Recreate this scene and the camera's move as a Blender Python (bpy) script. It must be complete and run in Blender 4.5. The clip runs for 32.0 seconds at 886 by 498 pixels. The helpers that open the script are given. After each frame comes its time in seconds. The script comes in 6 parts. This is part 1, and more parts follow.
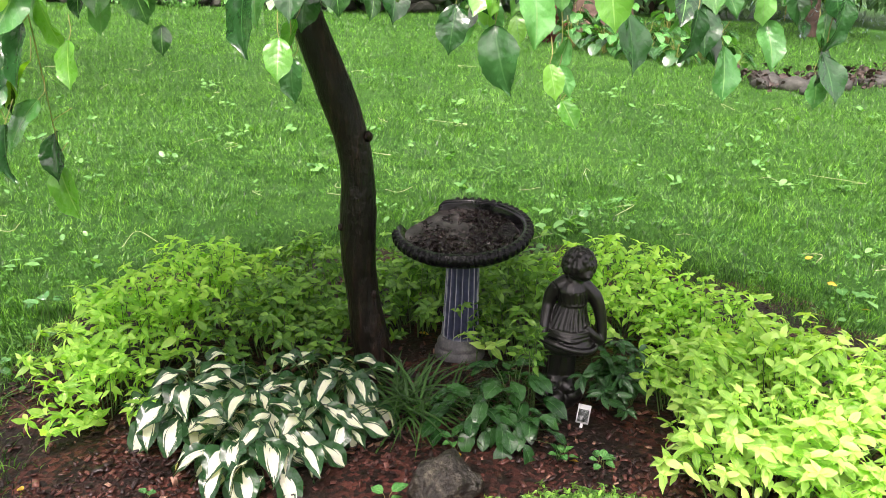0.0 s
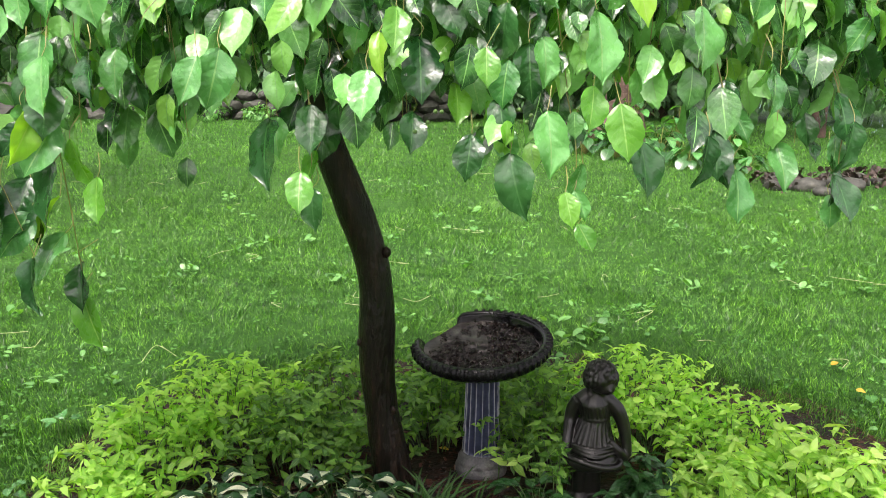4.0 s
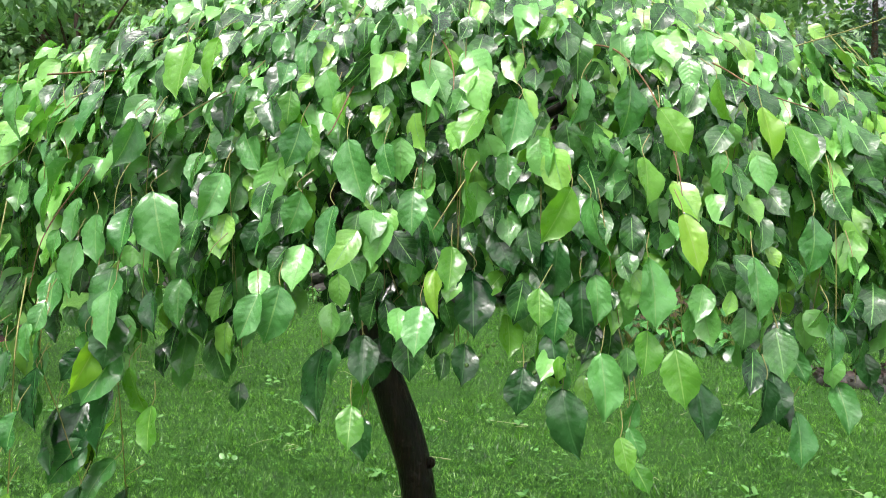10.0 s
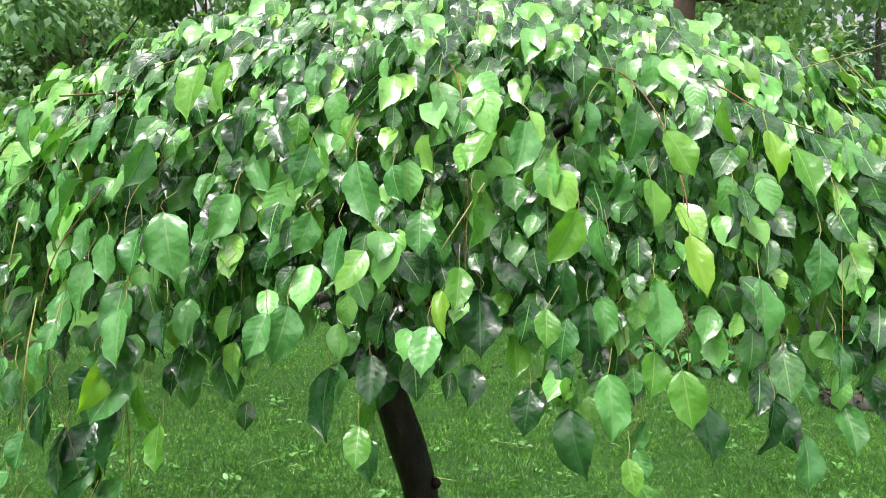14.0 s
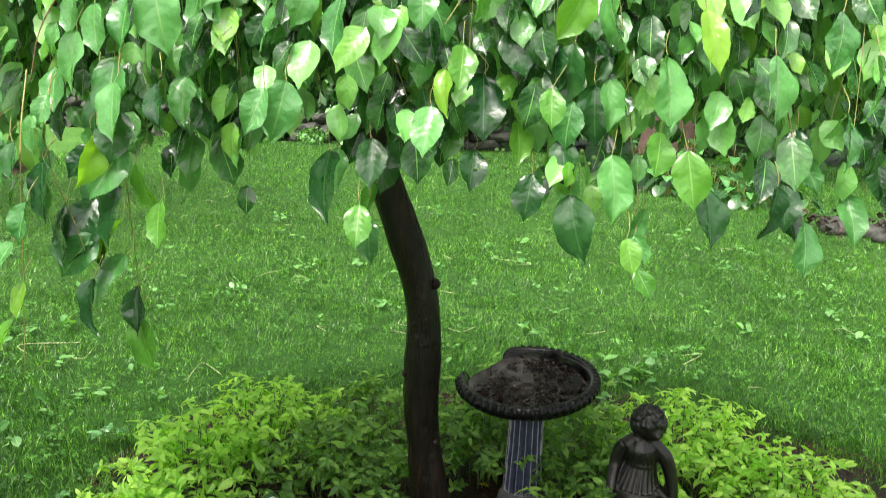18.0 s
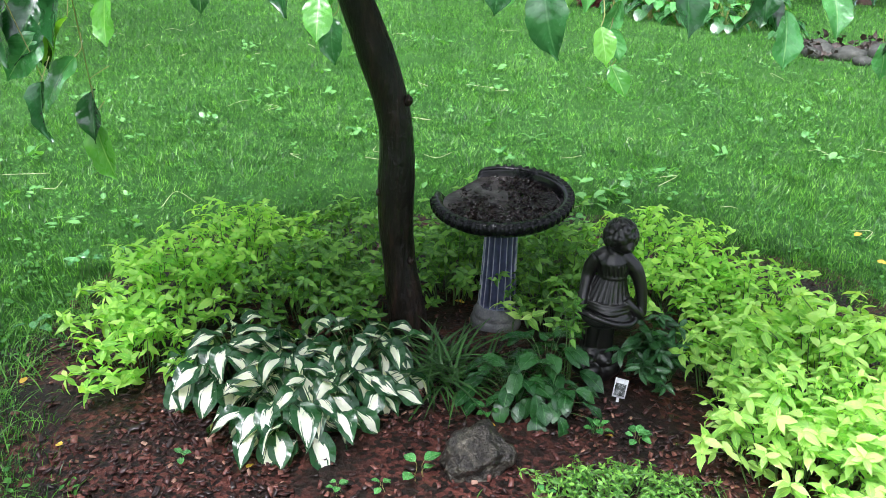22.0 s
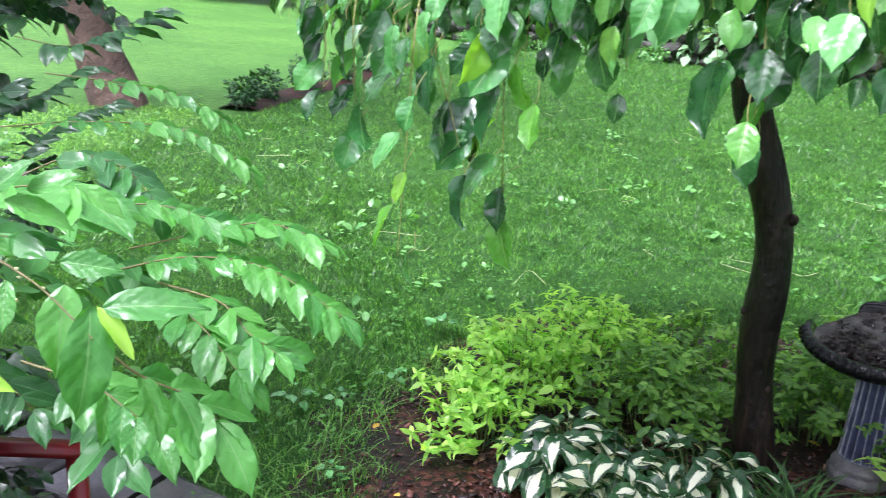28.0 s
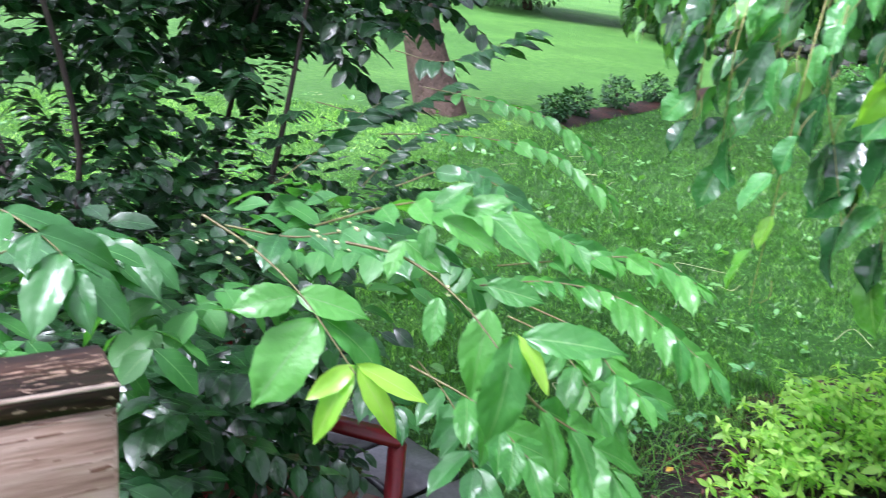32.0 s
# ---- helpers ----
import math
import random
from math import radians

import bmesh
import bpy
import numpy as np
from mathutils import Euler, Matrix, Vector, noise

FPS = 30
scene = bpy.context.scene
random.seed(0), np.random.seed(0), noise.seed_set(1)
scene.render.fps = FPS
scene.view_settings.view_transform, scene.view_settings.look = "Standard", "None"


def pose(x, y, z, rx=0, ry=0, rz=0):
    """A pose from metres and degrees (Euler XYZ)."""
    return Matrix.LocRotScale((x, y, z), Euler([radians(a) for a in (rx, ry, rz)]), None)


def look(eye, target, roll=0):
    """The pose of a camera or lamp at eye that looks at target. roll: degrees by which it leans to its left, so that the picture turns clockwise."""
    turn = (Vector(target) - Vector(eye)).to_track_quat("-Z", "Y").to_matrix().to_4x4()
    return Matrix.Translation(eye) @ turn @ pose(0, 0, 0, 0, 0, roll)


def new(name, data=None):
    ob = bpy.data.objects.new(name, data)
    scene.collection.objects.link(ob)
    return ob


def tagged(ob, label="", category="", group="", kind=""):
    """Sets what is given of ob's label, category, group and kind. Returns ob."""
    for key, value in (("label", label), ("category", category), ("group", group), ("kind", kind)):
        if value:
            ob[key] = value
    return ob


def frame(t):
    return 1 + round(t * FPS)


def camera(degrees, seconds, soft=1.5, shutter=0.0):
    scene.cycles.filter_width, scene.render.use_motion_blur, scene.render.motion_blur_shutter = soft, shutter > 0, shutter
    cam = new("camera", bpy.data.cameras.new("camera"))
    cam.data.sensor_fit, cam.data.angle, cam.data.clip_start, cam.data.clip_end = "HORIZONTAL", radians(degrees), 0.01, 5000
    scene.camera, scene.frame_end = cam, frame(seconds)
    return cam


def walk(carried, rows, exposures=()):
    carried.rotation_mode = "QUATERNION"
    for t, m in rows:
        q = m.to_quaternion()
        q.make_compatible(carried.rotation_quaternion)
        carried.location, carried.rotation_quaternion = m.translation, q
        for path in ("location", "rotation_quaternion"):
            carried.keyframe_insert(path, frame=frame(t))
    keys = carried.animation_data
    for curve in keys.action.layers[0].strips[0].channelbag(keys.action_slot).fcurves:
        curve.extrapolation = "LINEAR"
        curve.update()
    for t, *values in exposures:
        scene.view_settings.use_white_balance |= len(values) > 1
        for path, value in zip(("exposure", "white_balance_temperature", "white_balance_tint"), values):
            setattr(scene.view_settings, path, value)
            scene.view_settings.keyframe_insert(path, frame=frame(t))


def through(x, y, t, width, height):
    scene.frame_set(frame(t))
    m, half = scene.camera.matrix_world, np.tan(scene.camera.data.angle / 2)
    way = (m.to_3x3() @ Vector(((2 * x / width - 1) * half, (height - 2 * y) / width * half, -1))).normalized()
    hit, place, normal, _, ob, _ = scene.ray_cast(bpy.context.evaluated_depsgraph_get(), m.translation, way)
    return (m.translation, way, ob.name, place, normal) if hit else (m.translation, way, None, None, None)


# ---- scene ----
cam = camera(56.2, 32.0, soft=0.85, shutter=0.5)
METRES, EYE, TILT, LEAN, TURN = 0.617, 1.5, 0.0, 0.0, 0.0
ROWS = [
    (0.0, 0.0, 0.0, 0.0, 0.57, -18.9, -1.66),
    (0.5, -0.002, 0.0009, 0.0052, 0.76, -18.04, -1.68),
    (1.0, -0.0039, 0.0049, 0.0118, 1.04, -17.19, -1.59),
    (1.5, -0.0047, 0.0148, 0.0164, 1.21, -16.27, -1.39),
    (2.0, -0.0042, 0.0096, 0.0241, 1.19, -15.36, -1.1),
    (2.5, -0.0055, 0.0031, 0.0355, 1.13, -14.36, -0.83),
    (4.5, -0.006, 0.0113, 0.0818, 1.64, -10.71, -0.48),
    (5.0, -0.0121, 0.0084, 0.1048, 2.02, -9.29, -0.76),
    (5.5, -0.015, 0.0072, 0.1234, 2.4, -7.91, -0.99),
    (6.0, -0.0176, 0.0011, 0.1382, 2.64, -6.74, -0.97),
    (6.5, -0.0168, -0.0059, 0.1533, 2.77, -5.58, -0.87),
    (7.0, -0.0212, -0.0063, 0.1631, 2.91, -4.48, -1.02),
    (7.5, -0.0289, 0.0055, 0.1699, 3.28, -3.72, -1.42),
    (8.0, -0.0326, 0.0232, 0.1778, 3.73, -3.15, -1.86),
    (8.5, -0.0346, 0.0293, 0.1927, 3.98, -2.1, -1.84),
    (9.0, -0.0337, 0.0283, 0.2003, 4.2, -1.11, -1.63),
    (9.5, -0.0346, 0.0207, 0.2094, 4.46, -0.26, -1.5),
    (10.0, -0.0344, 0.02, 0.2161, 4.54, 0.57, -1.36),
    (10.5, -0.036, 0.0211, 0.2208, 4.56, 1.39, -1.34),
    (11.0, -0.0416, 0.0136, 0.2247, 4.68, 2.08, -1.38),
    (11.5, -0.0385, 0.0119, 0.2224, 4.72, 2.32, -1.28),
    (12.0, -0.0377, 0.0095, 0.2215, 4.77, 2.19, -1.13),
    (12.5, -0.0346, 0.0117, 0.2215, 4.88, 2.08, -1.05),
    (13.0, -0.0378, 0.0092, 0.2211, 4.89, 2.04, -1.22),
    (13.5, -0.0409, 0.0057, 0.2196, 4.87, 1.97, -1.47),
    (15.5, -0.0449, 0.004, 0.206, 4.77, 0.57, -1.52),
    (16.0, -0.0383, 0.0135, 0.1866, 4.83, -0.96, -1.99),
    (16.5, -0.0417, 0.0288, 0.1632, 4.99, -3.37, -2.43),
    (17.0, -0.0425, 0.0336, 0.1386, 5.05, -5.66, -2.56),
    (17.5, -0.0452, 0.0384, 0.1184, 5.12, -7.79, -2.58),
    (18.0, -0.0394, 0.0372, 0.0908, 5.06, -10.04, -2.51),
    (18.5, -0.0295, 0.042, 0.059, 4.87, -12.52, -2.38),
    (19.0, -0.0255, 0.046, 0.0491, 4.71, -14.53, -2.44),
    (19.5, -0.0213, 0.0543, 0.0383, 4.55, -15.81, -2.38),
    (20.0, -0.0155, 0.0625, 0.0258, 4.24, -17.01, -2.05),
    (20.5, -0.0127, 0.0679, 0.0061, 4.06, -18.41, -1.89),
    (21.0, -0.0101, 0.0708, -0.0045, 4.09, -19.82, -1.94),
    (21.5, -0.0133, 0.0682, -0.0113, 3.83, -20.79, -2.03),
    (22.0, -0.0107, 0.0692, -0.015, 3.4, -21.34, -2.09),
    (22.5, -0.0118, 0.074, -0.0106, 3.4, -21.42, -2.02),
    (23.0, -0.0136, 0.0776, -0.0104, 3.82, -21.32, -2.03),
    (23.5, -0.0142, 0.0792, -0.0075, 4.09, -21.14, -1.91),
    (24.0, -0.0108, 0.0784, -0.0061, 4.24, -20.83, -1.71),
    (24.5, -0.0103, 0.0672, -0.0068, 4.59, -20.58, -1.57),
    (26.5, -0.0799, 0.0586, 0.0249, 14.87, -18.23, -2.61),
    (27.0, -0.1163, 0.0603, 0.0361, 19.09, -17.28, -3.29),
    (27.5, -0.152, 0.0633, 0.0486, 23.34, -16.62, -3.94),
    (28.0, -0.1807, 0.0781, 0.0467, 27.69, -16.84, -3.91),
    (28.5, -0.1943, 0.0842, 0.048, 30.39, -17.25, -4.29),
    (29.0, -0.215, 0.0819, 0.0491, 33.26, -17.33, -4.9),
    (29.5, -0.2388, 0.0795, 0.0447, 35.86, -17.52, -5.15),
    (30.0, -0.2443, 0.0752, 0.0268, 38.39, -17.58, -4.91),
    (30.5, -0.267, 0.08, 0.0192, 40.68, -17.66, -4.68),
    (31.0, -0.2852, 0.0656, 0.0177, 42.54, -17.53, -4.58),
    (31.5, -0.2983, 0.038, 0.0187, 44.97, -17.22, -4.77),
    (32.0, -0.3621, 0.0147, 0.0508, 48.44, -17.32, -5.37),
]
walk(cam, [(t, pose(0, 0, EYE, TILT, LEAN, TURN) @ pose(METRES * x, METRES * y, METRES * z, 90 + pitch, roll, yaw)) for t, x, y, z, yaw, pitch, roll in ROWS],
     [(0.0, 1.81, 6950, 25), (2.5, 1.76, 6950, 25), (4.5, 1.44, 6800, 20), (6.0, 1.00, 6600, 19), (7.0, 1.00, 6600, 18), (9.0, 1.12, 6600, 17), (12.0, 1.07, 6600, 17), (15.5, 1.08, 6600, 17), (17.0, 1.17, 6800, 14), (18.0, 1.52, 6900, 13), (19.0, 1.76, 7000, 12),
      (20.0, 1.79, 7000, 11), (21.0, 1.68, 6100, 15), (21.5, 1.72, 6000, 15), (23.0, 1.64, 5700, 17), (26.5, 1.78, 5950, 22), (28.0, 1.75, 5850, 25), (31.0, 1.74, 5750, 25), (32.0, 1.64, 5650, 24)])

# ---------------------------------------------------------------- light
world = bpy.data.worlds.new("overcast_sky")
scene.world = world
world.use_nodes = True
wn, wl = world.node_tree.nodes, world.node_tree.links
wn.clear()
sky = wn.new("ShaderNodeTexSky")
sky.sky_type = "NISHITA"
sky.sun_disc = False
sky.sun_elevation, sky.sun_rotation = radians(62), radians(200)
sky.air_density, sky.dust_density, sky.ozone_density = 1.0, 6.0, 1.0
grey = wn.new("ShaderNodeHueSaturation")
grey.inputs["Saturation"].default_value = 0.25
wl.new(sky.outputs[0], grey.inputs["Color"])
bg = wn.new("ShaderNodeBackground")
bg.inputs["Strength"].default_value = 0.12
wl.new(grey.outputs[0], bg.inputs["Color"])
wo = wn.new("ShaderNodeOutputWorld")
wl.new(bg.outputs[0], wo.inputs["Surface"])
sun = bpy.data.lights.new("overcast_sun", "SUN")
sun.energy, sun.angle, sun.color = 1.5, radians(20), (1.0, 0.98, 0.94)
new("overcast_sun", sun).matrix_world = look((0, 0, 30), (0.0 + 8, 0 + 14, 0))

# ---------------------------------------------------------------- tools
rng = np.random.default_rng(7)


def vec(a):
    return np.array(a, float)


def unit(a):
    a = np.asarray(a, float)
    return a / np.maximum(np.linalg.norm(a, axis=-1, keepdims=True), 1e-9)


def mesh(name, verts, faces, uvs=None, material=None, smooth=True):
    """A mesh from arrays: faces is one array of quads or triangles, or a plain list."""
    me = bpy.data.meshes.new(name)
    verts = np.asarray(verts, np.float32)
    if isinstance(faces, np.ndarray):
        n, k = faces.shape
        me.vertices.add(len(verts))
        me.vertices.foreach_set("co", verts.ravel())
        me.loops.add(n * k)
        me.loops.foreach_set("vertex_index", faces.astype(np.int32).ravel())
        me.polygons.add(n)
        me.polygons.foreach_set("loop_start", np.arange(0, n * k, k, dtype=np.int32))
        me.update(calc_edges=True)
        if uvs is not None:
            layer = me.uv_layers.new(name="UVMap")
            layer.data.foreach_set("uv", np.asarray(uvs, np.float32)[faces.ravel()].ravel())
    else:
        me.from_pydata([tuple(map(float, v)) for v in verts], [], [tuple(map(int, q)) for q in faces])
    me.validate()
    if smooth:
        me.polygons.foreach_set("use_smooth", [True] * len(me.polygons))
    if material:
        me.materials.append(material)
    return me


def part(name, data, material=None, parent=None, label="", m=None):
    """Links a mesh or a bmesh as one part under a thing or a part."""
    if isinstance(data, bmesh.types.BMesh):
        me = bpy.data.meshes.new(name)
        data.to_mesh(me)
        data.free()
        me.polygons.foreach_set("use_smooth", [True] * len(me.polygons))
        data = me
    if material and not data.materials:
        data.materials.append(material)
    ob = new(name, data)
    if parent:
        ob.parent = parent
    if m is not None:
        ob.matrix_basis = m
    return tagged(ob, label)


def thing(name, label, category, at=(0, 0, 0), group="", kind=""):
    ob = new(name)
    ob.empty_display_size = 0.05
    ob.location = at
    return tagged(ob, label, category, group, kind)


def frames_of(d, n):
    """Rotation matrices whose y axis runs along d and whose z axis leans to n."""
    y = unit(d)
    z = np.asarray(n, float) - (np.asarray(n, float) * y).sum(-1, keepdims=True) * y
    z = unit(z)
    x = np.cross(y, z)
    return np.stack([x, y, z], -1)


def stamp(template, rot, size, place):
    """Copies of one template (verts, quads, uvs) under many turns, sizes and places, joined."""
    v, q, uv = template
    n, k = len(place), len(v)
    size = np.asarray(size, float)
    size = size[:, None, None] if size.ndim == 1 else size[:, None, :]
    out = np.einsum("nij,nkj->nki", rot, v[None] * size) + np.asarray(place)[:, None]
    quads = (q[None] + (np.arange(n) * k)[:, None, None]).reshape(-1, q.shape[1])
    return out.reshape(-1, 3), quads, np.tile(uv, (n, 1))


def join_stamps(pieces):
    vs, qs, us, base = [], [], [], 0
    for v, q, u in pieces:
        vs.append(v), qs.append(q + base), us.append(u)
        base += len(v)
    return np.concatenate(vs), np.concatenate(qs), np.concatenate(us)


def leaf_form(width, fold=0.25, curl=0.25, wave=0.03, belly=0.42, tip=1.0, across=4, along=8, seed=0, twist=0.0, saw=0.0):
    """A leaf one unit long from the origin along +y, facing +z: ovate outline with a drawn-out tip, folded along the midrib."""
    r = np.random.default_rng(seed)
    ph = r.uniform(0, 6.28, 4)
    vs, uv = [], []
    for j in range(along + 1):
        t = j / along
        a, b = (t / belly) if t < belly else 1.0, max(0.0, (t - belly) / (1 - belly))
        w = width * (math.sin(min(1, a) * math.pi / 2) ** 0.68 if t < belly else (1 - b ** 2.3) ** (0.95 * tip) * (1 - 0.12 * b) + 0.02 * (1 - b))
        w *= 1 - saw * (j % 2)
        if j == along:
            w = width * 0.015
        for i in range(across + 1):
            s = i / across * 2 - 1
            x = s * w * (1 + 0.05 * math.sin(17 * t + ph[0] + 2 * s))
            z = abs(s) ** 1.5 * w * fold - curl * t * t + wave * math.sin(9 * t + ph[1] + 2.2 * s) * abs(s)
            c, sn = math.cos(twist * t), math.sin(twist * t)
            vs.append((x * c - z * sn, t * (1 - 0.25 * curl * t), x * sn + z * c))
            uv.append((i / across, t))
    q = []
    for j in range(along):
        for i in range(across):
            a = j * (across + 1) + i
            q.append((a, a + 1, a + across + 2, a + across + 1))
    return np.array(vs), np.array(q), np.array(uv)


def quilted_form(width, fold=0.3, curl=0.25, puff=0.02, across=6, along=20, seed=0, twist=0.0, ribs=6, wave=0.04):
    """A crabapple leaf one unit long: broad ovate with a short drawn-out tip, swollen between sunken side veins."""
    r = np.random.default_rng(seed)
    ph = r.uniform(0, 6.28, 5)
    vs, uv = [], []
    for j in range(along + 1):
        t = j / along
        b = max(0.0, (t - 0.43) / 0.57)
        w = math.sin(math.pi / 2 * t / 0.43) ** 0.58 if t < 0.43 else (1 - b ** 2.4) ** 0.92
        tipping = min(1, max(0, (b - 0.55) / 0.4))
        w *= width * (1 - 0.55 * tipping * tipping * (3 - 2 * tipping))
        w *= 1 + 0.03 * math.sin(31 * t + ph[0]) - 0.03 * (j % 2) * (across > 4)
        if j == along:
            w = width * 0.02
        for i in range(across + 1):
            s = i / across * 2 - 1
            e = abs(s)
            x = s * w * (1 + 0.07 * math.sin(8 * t + ph[1]) * (1 if s > 0 else -1))
            swell = puff * abs(math.sin(math.pi * ribs * (t - 0.2 * e) + (0.5 if s > 0 else 0))) * 4 * e * (1.08 - e) * min(1, 6 * t * (1 - t))
            z = e ** 1.4 * w * fold - curl * t * t + wave * math.sin(6 * t + ph[2] + 1.7 * s) * e + 0.5 * wave * math.sin(13 * t + ph[3] - 2.5 * s) * e + swell
            c, sn = math.cos(twist * t), math.sin(twist * t)
            vs.append((x * c - z * sn, t * (1 - 0.25 * curl * t), x * sn + z * c))
            uv.append((i / across, t))
    k = across + 1
    q = [(j * k + i, j * k + i + 1, (j + 1) * k + i + 1, (j + 1) * k + i) for j in range(along) for i in range(across)]
    return np.array(vs), np.array(q), np.array(uv)


def tube(points, radii, sides=7, seed=0, rough=0.0):
    """A tapered tube along a line of points; verts, quads, uvs."""
    pts = np.asarray(points, float)
    rad = np.broadcast_to(np.asarray(radii, float), (len(pts),))
    r = np.random.default_rng(seed)
    tan = unit(np.gradient(pts, axis=0))
    side = np.array([1.0, 0, 0]) if abs(tan[0][0]) < 0.8 else np.array([0, 1.0, 0])
    vs, uv = [], []
    for i, (p, t, w) in enumerate(zip(pts, tan, rad)):
        side = unit(side - side.dot(t) * t)
        up = np.cross(t, side)
        for k in range(sides):
            a = 2 * math.pi * k / sides
            ww = w * (1 + rough * r.uniform(-1, 1))
            vs.append(p + ww * (math.cos(a) * side + math.sin(a) * up))
            uv.append((k / sides, i / len(pts)))
    q = []
    for i in range(len(pts) - 1):
        for k in range(sides):
            a, b = i * sides + k, i * sides + (k + 1) % sides
            q.append((a, b, b + sides, a + sides))
    return np.array(vs), np.array(q), np.array(uv)


def bend(points, steps=12):
    """A smooth line through a few points (Catmull-Rom)."""
    p = [vec(a) for a in points]
    p = [2 * p[0] - p[1]] + p + [2 * p[-1] - p[-2]]
    out = []
    for i in range(1, len(p) - 2):
        for s in range(steps):
            t = s / steps
            out.append(0.5 * (2 * p[i] + (p[i + 1] - p[i - 1]) * t + (2 * p[i - 1] - 5 * p[i] + 4 * p[i + 1] - p[i + 2]) * t * t
                              + (3 * p[i] - p[i - 1] - 3 * p[i + 1] + p[i + 2]) * t ** 3))
    out.append(p[-2])
    return np.array(out)


def lathe(profile, sides=48, flute=0, depth=0.0, flute_span=None):
    """A turned form round z from (radius, height) pairs, its flutes cut between two heights."""
    vs, q = [], []
    for r, z in profile:
        for k in range(sides):
            a = 2 * math.pi * k / sides
            rr = r
            if flute and flute_span[0] <= z <= flute_span[1]:
                rr = r - depth * abs(math.sin(a * flute / 2)) ** 0.6
            vs.append((rr * math.cos(a), rr * math.sin(a), z))
    n = len(profile)
    for i in range(n - 1):
        for k in range(sides):
            a, b = i * sides + k, i * sides + (k + 1) % sides
            q.append((a, b, b + sides, a + sides))
    vs += [(0, 0, profile[0][1]), (0, 0, profile[-1][1])]
    for k in range(sides):
        q.append((n * sides, (k + 1) % sides, k))
        q.append((n * sides + 1, (n - 1) * sides + k, (n - 1) * sides + (k + 1) % sides))
    return np.array(vs), q


def clod(radii, seed, detail=3, rough=0.18, freq=2.0):
    """An uneven lump: a sphere pushed about by noise."""
    bm = bmesh.new()
    bmesh.ops.create_icosphere(bm, subdivisions=detail, radius=1)
    for v in bm.verts:
        n = noise.fractal(v.co * freq + Vector((seed * 7.3, seed * 3.1, 0)), 0.9, 2.1, 4)
        v.co = Vector([c * k for c, k in zip(v.co * (1 + rough * n), radii)])
    return bm


# ---------------------------------------------------------------- materials
def mat(name, rough=0.6, metal=0.0, spec=0.5):
    m = bpy.data.materials.new(name)
    m.use_nodes = True
    nt = m.node_tree
    b = nt.nodes["Principled BSDF"]
    b.inputs["Roughness"].default_value, b.inputs["Metallic"].default_value = rough, metal
    b.inputs["Specular IOR Level"].default_value = spec
    return m, nt, b


def node(nt, kind, **inputs):
    n = nt.nodes.new(kind)
    for k, v in inputs.items():
        n.inputs[k.replace("_", " ")].default_value = v
    return n


def ramp(nt, source, stops):
    n = nt.nodes.new("ShaderNodeValToRGB")
    while len(n.color_ramp.elements) < len(stops):
        n.color_ramp.elements.new(0.5)
    for e, (p, c) in zip(n.color_ramp.elements, stops):
        e.position, e.color = p, (*c, 1)
    nt.links.new(source, n.inputs[0])
    return n.outputs[0]


def noise_tex(nt, scale, detail=4, coord="Object", rough=0.55):
    c = nt.nodes.new("ShaderNodeTexCoord")
    n = node(nt, "ShaderNodeTexNoise", Scale=scale, Detail=detail, Roughness=rough)
    nt.links.new(c.outputs[coord], n.inputs["Vector"])
    return n.outputs["Fac"]


def mix(nt, a, b, fac, mode="MIX"):
    n = nt.nodes.new("ShaderNodeMix")
    n.data_type, n.blend_type = "RGBA", mode
    for i, v in ((6, a), (7, b), (0, fac)):
        if isinstance(v, (int, float, tuple)):
            n.inputs[i].default_value = v if not isinstance(v, tuple) else (*v, 1)
        else:
            nt.links.new(v, n.inputs[i])
    return n.outputs[2]


def bump(nt, bsdf, height, strength, distance=0.01):
    n = node(nt, "ShaderNodeBump", Strength=strength, Distance=distance)
    nt.links.new(height, n.inputs["Height"])
    nt.links.new(n.outputs[0], bsdf.inputs["Normal"])


def calc(nt, op, a, b=0.0, c=0.0):
    n = nt.nodes.new("ShaderNodeMath")
    n.operation = op
    for i, v in enumerate((a, b, c)):
        if isinstance(v, (int, float)):
            n.inputs[i].default_value = v
        else:
            nt.links.new(v, n.inputs[i])
    return n.outputs[0]


